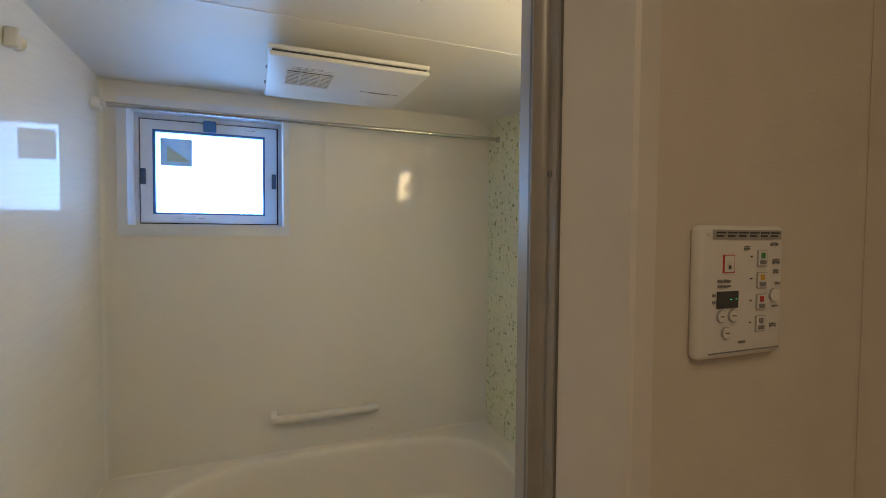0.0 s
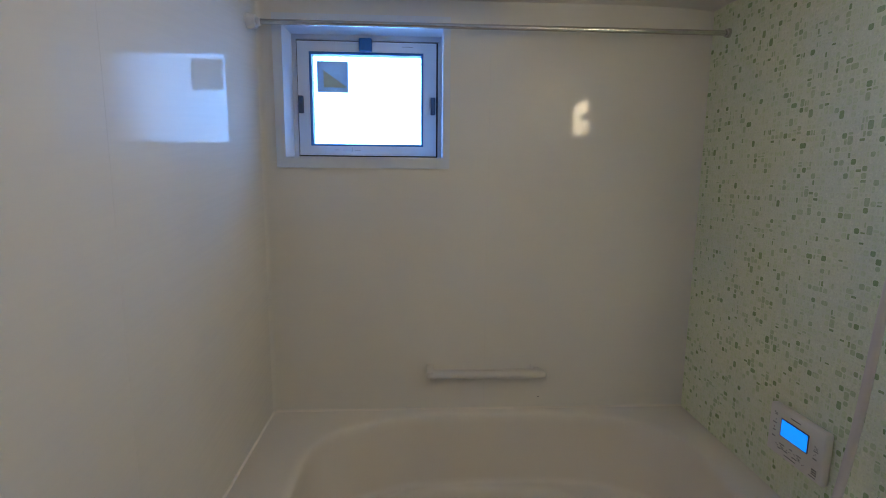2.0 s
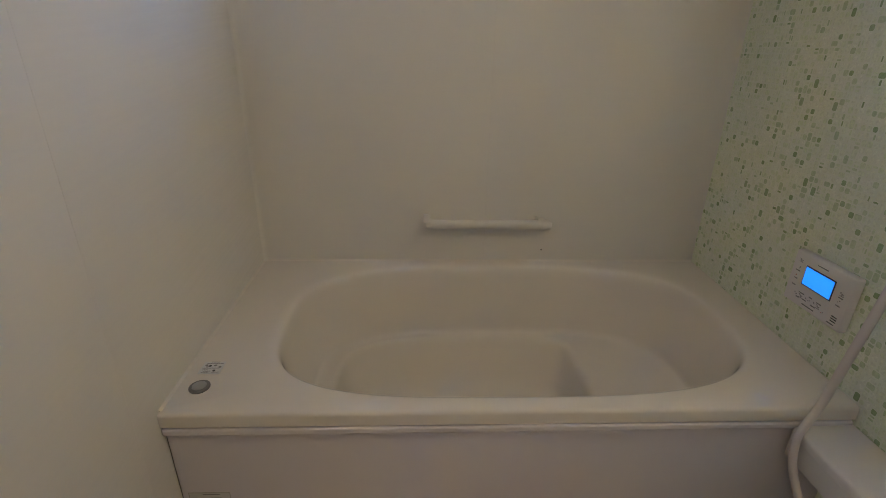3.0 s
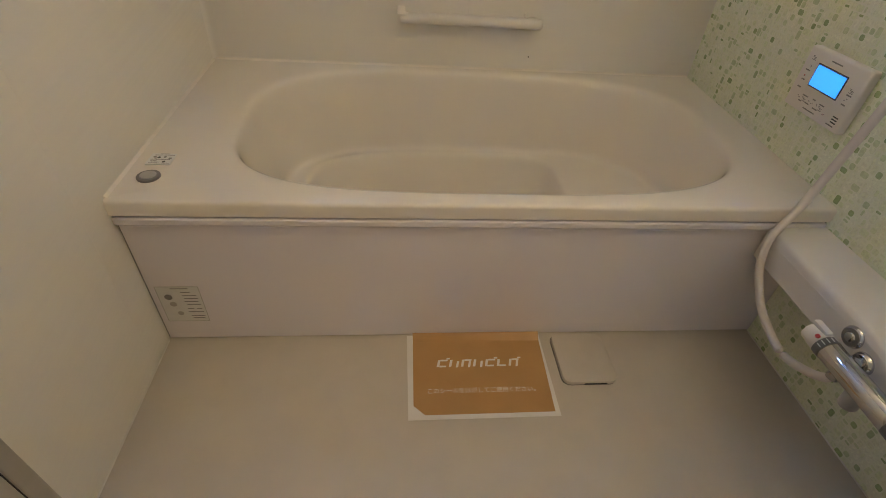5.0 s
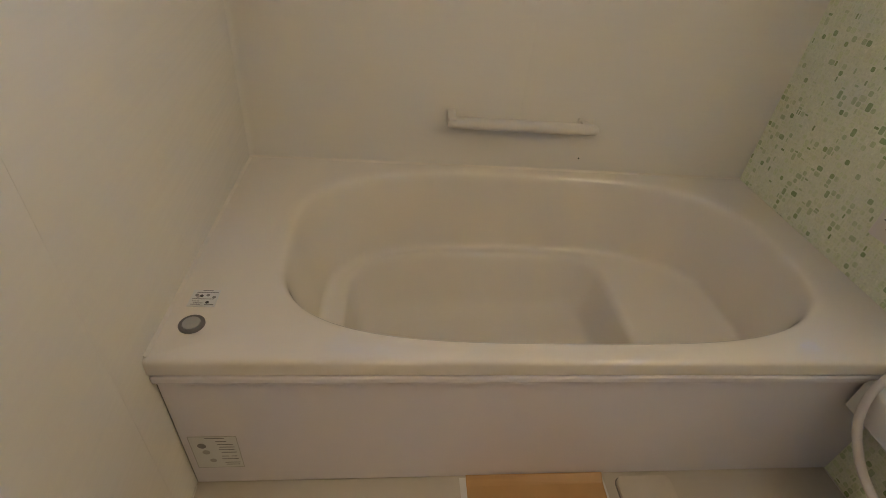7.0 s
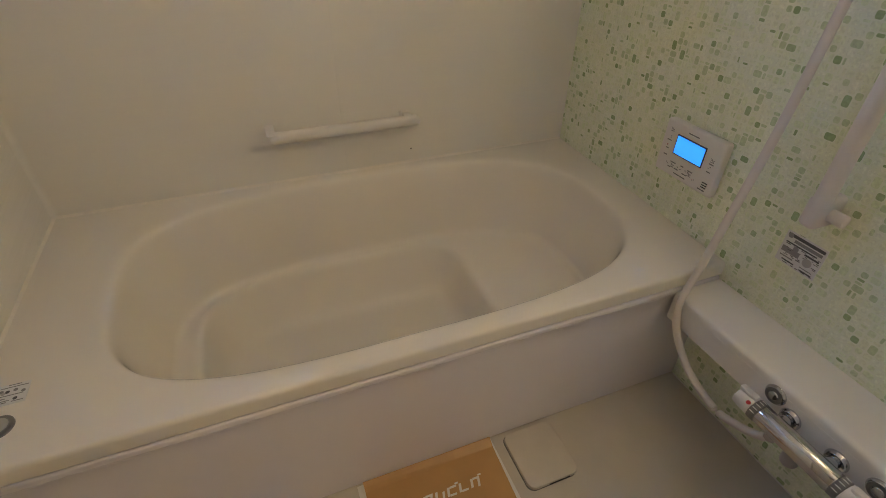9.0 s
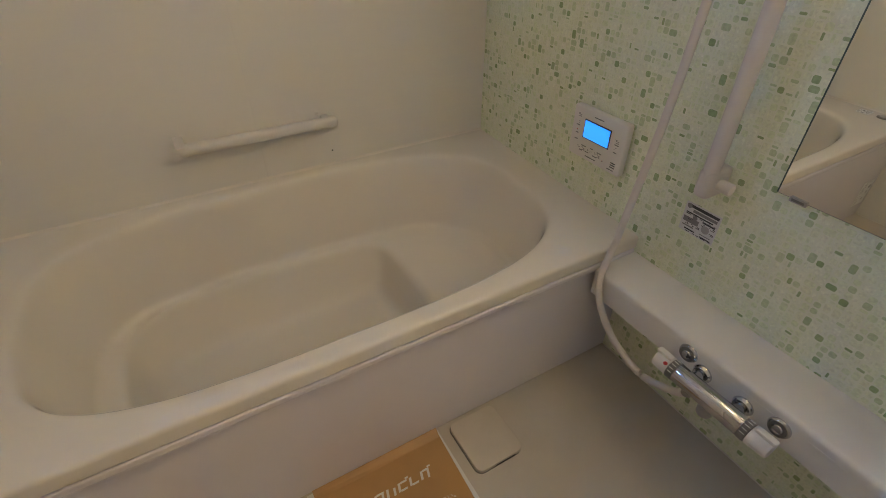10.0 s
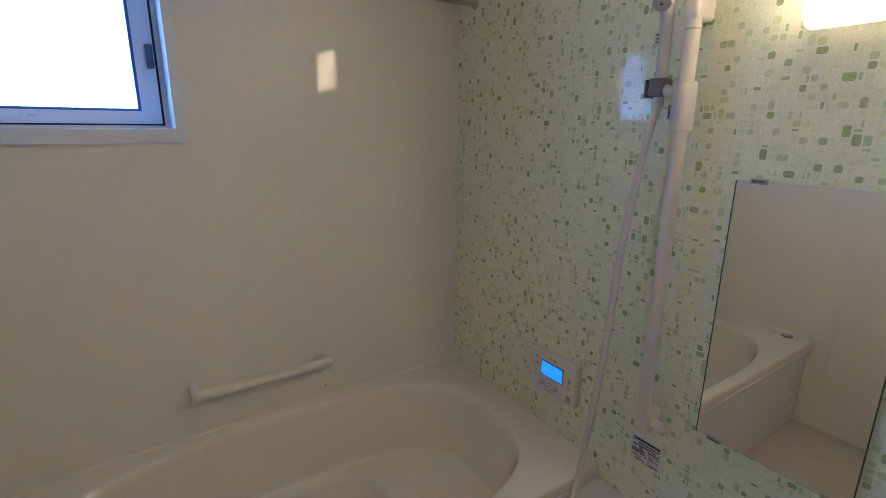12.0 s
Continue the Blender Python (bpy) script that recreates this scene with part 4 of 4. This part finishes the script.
part("red_button", rod((ax - 0.0155, 0.931, az + 0.0150), (ax - 0.0190, 0.931, az + 0.0180), 0.0042, seg=12), M_RED, grip, "red safety button")
grip = part("handle", rod((ax, 0.736, az), (ax, 0.692, az), 0.0228, 0.0200, seg=28, bevel=0.004), M_WHITE, tap, "white flow handle", True)
part("lever", box((ax - 0.008, 0.690, az + 0.018), (ax + 0.008, 0.732, az + 0.028), 0.004, 2), M_WHITE, grip, "", True)
part("outlet", rod((ax, 0.872, az - 0.034), (ax, 0.872, az - 0.015), 0.0125, seg=20, bevel=0.002), M_CHROME, tap, "", True)
part("spout", rod((ax + 0.012, 0.828, az - 0.058), (ax + 0.006, 0.828, az - 0.012), 0.0165, seg=24, bevel=0.004), M_MIDGREY, tap, "grey spout", True)
for y in (0.878, 0.782):
    leg = part("leg", rod((ax + 0.012, y, az), (1.4545, y, az), 0.0125, seg=24), M_CHROME, tap, "", True)
    part("flange", rod((1.4455, y, az), (1.4548, y, az), 0.0180, 0.0230, seg=28, bevel=0.001), M_CHROME, leg, "chrome wall flange", True)
for y, z in ((0.922, 0.350), (0.712, 0.343)):
    knob = thing("stop_valve", (1.454, y, z), "round chrome valve cover on the counter front", "valve", "valve covers")
    part("flange", rod((1.4550, y, z), (1.4485, y, z), 0.0235, 0.0195, seg=28, bevel=0.0015), M_CHROME, knob, "", True)
    # grey disc on the flange paints the shade of the cup's inside
    part("recess_shade", rod((1.4487, y, z), (1.4480, y, z), 0.0180, seg=24), M_GREY, knob, "dark ring for the shade inside the cup")
    part("screw_head", rod((1.4500, y, z), (1.4445, y, z), 0.0120, 0.0095, seg=20, bevel=0.0015), M_CHROME, knob, "", True)

# ---------- washroom control panel ----------
pan = thing("control_panel", (0.923, 0.20, 1.351), "white bathroom dryer control panel with push buttons, on beige wallpaper", "control panel")
face = part("case", box((0.866, 0.192, 1.293), (0.975, 0.2048, 1.412), 0.005, 3), M_WHITE, pan, "", True)
PF = 0.1914


def panel_box(x0, x1, z0, z1, mat, name, depth=0.0008):
    return part(name, box((x0, PF - depth, z0), (x1, PF + 0.0008, z1)), mat, face)


panel_box(0.8795, 0.9680, 1.400, 1.408, M_MIDGREY, "title_strip")
for k in range(6):
    panel_box(0.8825 + k * 0.0142, 0.8915 + k * 0.0142, 1.4018, 1.4035, M_INK, "print", 0.0012)
    panel_box(0.8825 + k * 0.0142, 0.8945 + k * 0.0142, 1.4048, 1.4063, M_INK, "print", 0.0012)
panel_box(0.893, 0.9065, 1.370, 1.386, M_RED, "button_edge")
panel_box(0.8938, 0.9057, 1.3708, 1.3852, M_WHITE, "button", 0.0010)
panel_box(0.8985, 0.9010, 1.3735, 1.3765, M_INK, "print", 0.0017)
for k in range(4):
    panel_box(0.8870 + k * 0.0040, 0.8900 + k * 0.0040, 1.3615, 1.3640 - 0.0006 * (k % 2), M_INK_GREY, "print")
    panel_box(0.8870 + k * 0.0040, 0.8902 + k * 0.0040, 1.3568 + 0.0005 * (k % 2), 1.3590, M_INK_GREY, "print")
panel_box(0.8865, 0.9125, 1.3385, 1.3535, M_INK, "display")
panel_box(0.9020, 0.9040, 1.3460, 1.3465, M_GREEN_LED, "digit", 0.0012)
panel_box(0.9080, 0.9100, 1.3462, 1.3467, M_GREEN_LED, "digit", 0.0012)
for z in (1.3490, 1.3430):
    panel_box(0.8810, 0.8840, z, z + 0.0025, M_INK_GREY, "print")
for x, z in ((0.8920, 1.3315), (0.9065, 1.3315), (0.8985, 1.3165)):
    part("button", rod((x, PF + 0.001, z), (x, PF - 0.0014, z), 0.0056, seg=20), M_MIDGREY, face)
    part("button_face", rod((x, PF, z), (x, PF - 0.0018, z), 0.0050, seg=20), M_WHITE, face)
    panel_box(x - 0.0025, x + 0.0025, z - 0.0004, z + 0.0004, M_INK, "print", 0.0021)
for z, mat in ((1.3835, M_GREEN_MARK), (1.3635, M_AMBER_MARK), (1.3435, M_RED), (1.3235, M_INK_GREY)):
    panel_box(0.9370, 0.9495, z - 0.0085, z + 0.0060, M_MIDGREY, "button_edge")
    panel_box(0.9376, 0.9489, z - 0.0080, z + 0.0055, M_WHITE, "button", 0.0010)
    panel_box(0.9405, 0.9455, z - 0.0010, z + 0.0040, mat, "pictogram", 0.0017)
    panel_box(0.9395, 0.9470, z - 0.0065, z - 0.0030, M_INK_GREY, "print", 0.0017)
    panel_box(0.9290, 0.9300, z, z + 0.0010, M_INK, "print")
for x, z, w, h in ((0.923, 1.390, 0.007, 0.004), (0.960, 1.394, 0.010, 0.003), (0.963, 1.377, 0.010, 0.005), (0.963, 1.368, 0.007, 0.004), (0.966, 1.358, 0.007, 0.002), (0.963, 1.337, 0.008, 0.0015), (0.961, 1.318, 0.009, 0.004), (0.920, 1.306, 0.009, 0.002)):
    for k in range(3):
        u = x - w / 2 + k * w / 3
        panel_box(u, u + w * 0.22, z + (k % 2) * h * 0.2, z + h * 0.45, M_INK_GREY, "print")
        panel_box(u, u + w * 0.26, z + h * 0.62, z + h * (0.85 + 0.1 * (k % 2)), M_INK_GREY, "print")
part("button", rod((0.961, PF + 0.001, 1.348), (0.961, PF - 0.0014, 1.348), 0.0066, seg=20), M_MIDGREY, face)
part("button_face", rod((0.961, PF, 1.348), (0.961, PF - 0.0018, 1.348), 0.0060, seg=20), M_WHITE, face)
panel_box(0.878, 0.970, 1.2985, 1.2992, M_INK_GREY, "seam")
panel_box(0.8730, 0.8750, 1.4035, 1.4050, M_PAPER, "indicator")


# ---------- mosaic pieces of the east wall ----------
Chip = collections.namedtuple("Chip", "y z w h v tone")


def chips():
    """Small rounded chips over a 16 mm grid, some tall, some narrow; tone 0 pale, 1 middle, 2 dark, the dark ones kept apart."""
    rng = random.Random(7)
    cell = 0.0163
    ny, nz = int((FAR - NEAR) / cell), int(TOP / cell)
    used = np.zeros((ny, nz), bool)
    strong = np.zeros((ny + 4, nz + 4), bool)
    out = []

    def lay(i, j, *pieces):
        for y, z, w, h in pieces:
            big = w * h > 0.45 * cell * cell
            chance, tone = rng.random(), 0
            if chance < 0.115 and not strong[i:i + 4, j:j + 4].any() and big:
                tone = 2
                strong[i + 2, j + 2] = True
            elif chance < 0.185:
                tone = 1
            elif chance > 0.985:
                tone = 2
            slip = 0.0007
            out.append(Chip(y + rng.uniform(-slip, slip), z + rng.uniform(-slip, slip), w, h, rng.random(), tone))

    for j in range(nz):
        for i in range(ny):
            if used[i, j]:
                continue
            y, z, kind = FAR - (i + 1) * cell, j * cell, rng.random()
            used[i, j] = True
            if kind < 0.12:
                lay(i, j, (y, z, cell * 0.5, cell), (y + cell * 0.5, z, cell * 0.5, cell))
            elif kind < 0.18:
                lay(i, j, (y, z, cell, cell * 0.5), (y, z + cell * 0.5, cell, cell * 0.5))
            elif kind < 0.34 and j + 1 < nz and not used[i, j + 1]:
                used[i, j + 1] = True
                lay(i, j, (y, z, cell, cell * 1.45), (y, z + cell * 1.45, cell, cell * 0.55))
            elif kind < 0.44 and i + 1 < ny and not used[i + 1, j]:
                used[i + 1, j] = True
                lay(i, j, (y - cell * 0.4, z, cell * 1.4, cell), (y - cell, z, cell * 0.6, cell))
            else:
                lay(i, j, (y, z, cell, cell))
    return out


def chip_points(w, h, r, trim):
    """The corners of one chip with cut corners, round its own middle."""
    a, b = w / 2 - trim, h / 2 - trim
    r = min(r, a * 0.6, b * 0.6)
    q = r * 0.3
    return [(-a + r, -b), (a - r, -b), (a - q, -b + q), (a, -b + r), (a, b - r), (a - q, b - q), (a - r, b), (-a + r, b), (-a + q, b - q), (-a, b - r), (-a, -b + r), (-a + q, -b + q)]


def chip_mesh(items, name, mat):
    """One mesh of chips, each an island standing 0.2 mm proud."""
    verts, faces = [], []
    for c in items:
        pts = chip_points(c.w, c.h, 0.0036, 0.0009 + 0.0014 * c.v)
        k = len(pts)
        s = len(verts)
        y, z = c.y + c.w / 2, c.z + c.h / 2
        verts += [(0.0, y + u, z + t) for u, t in pts] + [(-0.0002, y + u * 0.975, z + t * 0.975) for u, t in pts]
        faces.append(tuple(range(s + k, s + 2 * k))[::-1])
        faces += [(s + i, s + (i + 1) % k, s + k + (i + 1) % k, s + k + i) for i in range(k)]
    me = bpy.data.meshes.new(name)
    me.from_pydata(verts, [], faces)
    me.update()
    me.materials.append(mat)
    return me


every = chips()
near = [c for c in every if 0.66 < c.y < 1.04 and 0.395 < c.z < 0.69][:300]
chosen = set(near)
for tone, look_of in enumerate(("pale", "middle green", "dark green")):
    ob = new("mosaic_chips", chip_mesh([c for c in every if c.tone == tone and c not in chosen], "mosaic_chips", M_CHIPS[tone]))
    ob.parent, ob.location = wall_east, (R, 0, 0)
    tagged(ob, "many small rounded " + look_of + " chips", "", "", "stuff")
shared = {}
for c in near:
    key = (round(c.w, 4), round(c.h, 4), round(c.v * 3), c.tone)
    if key not in shared:
        shared[key] = chip_mesh([Chip(-c.w / 2, -c.h / 2, c.w, c.h, round(c.v * 3) / 3, c.tone)], "mosaic_chip", M_CHIPS_ONE[c.tone])
    ob = new("mosaic_chip", shared[key])
    ob.parent, ob.location = wall_east, (R, c.y + c.w / 2, c.z + c.h / 2)
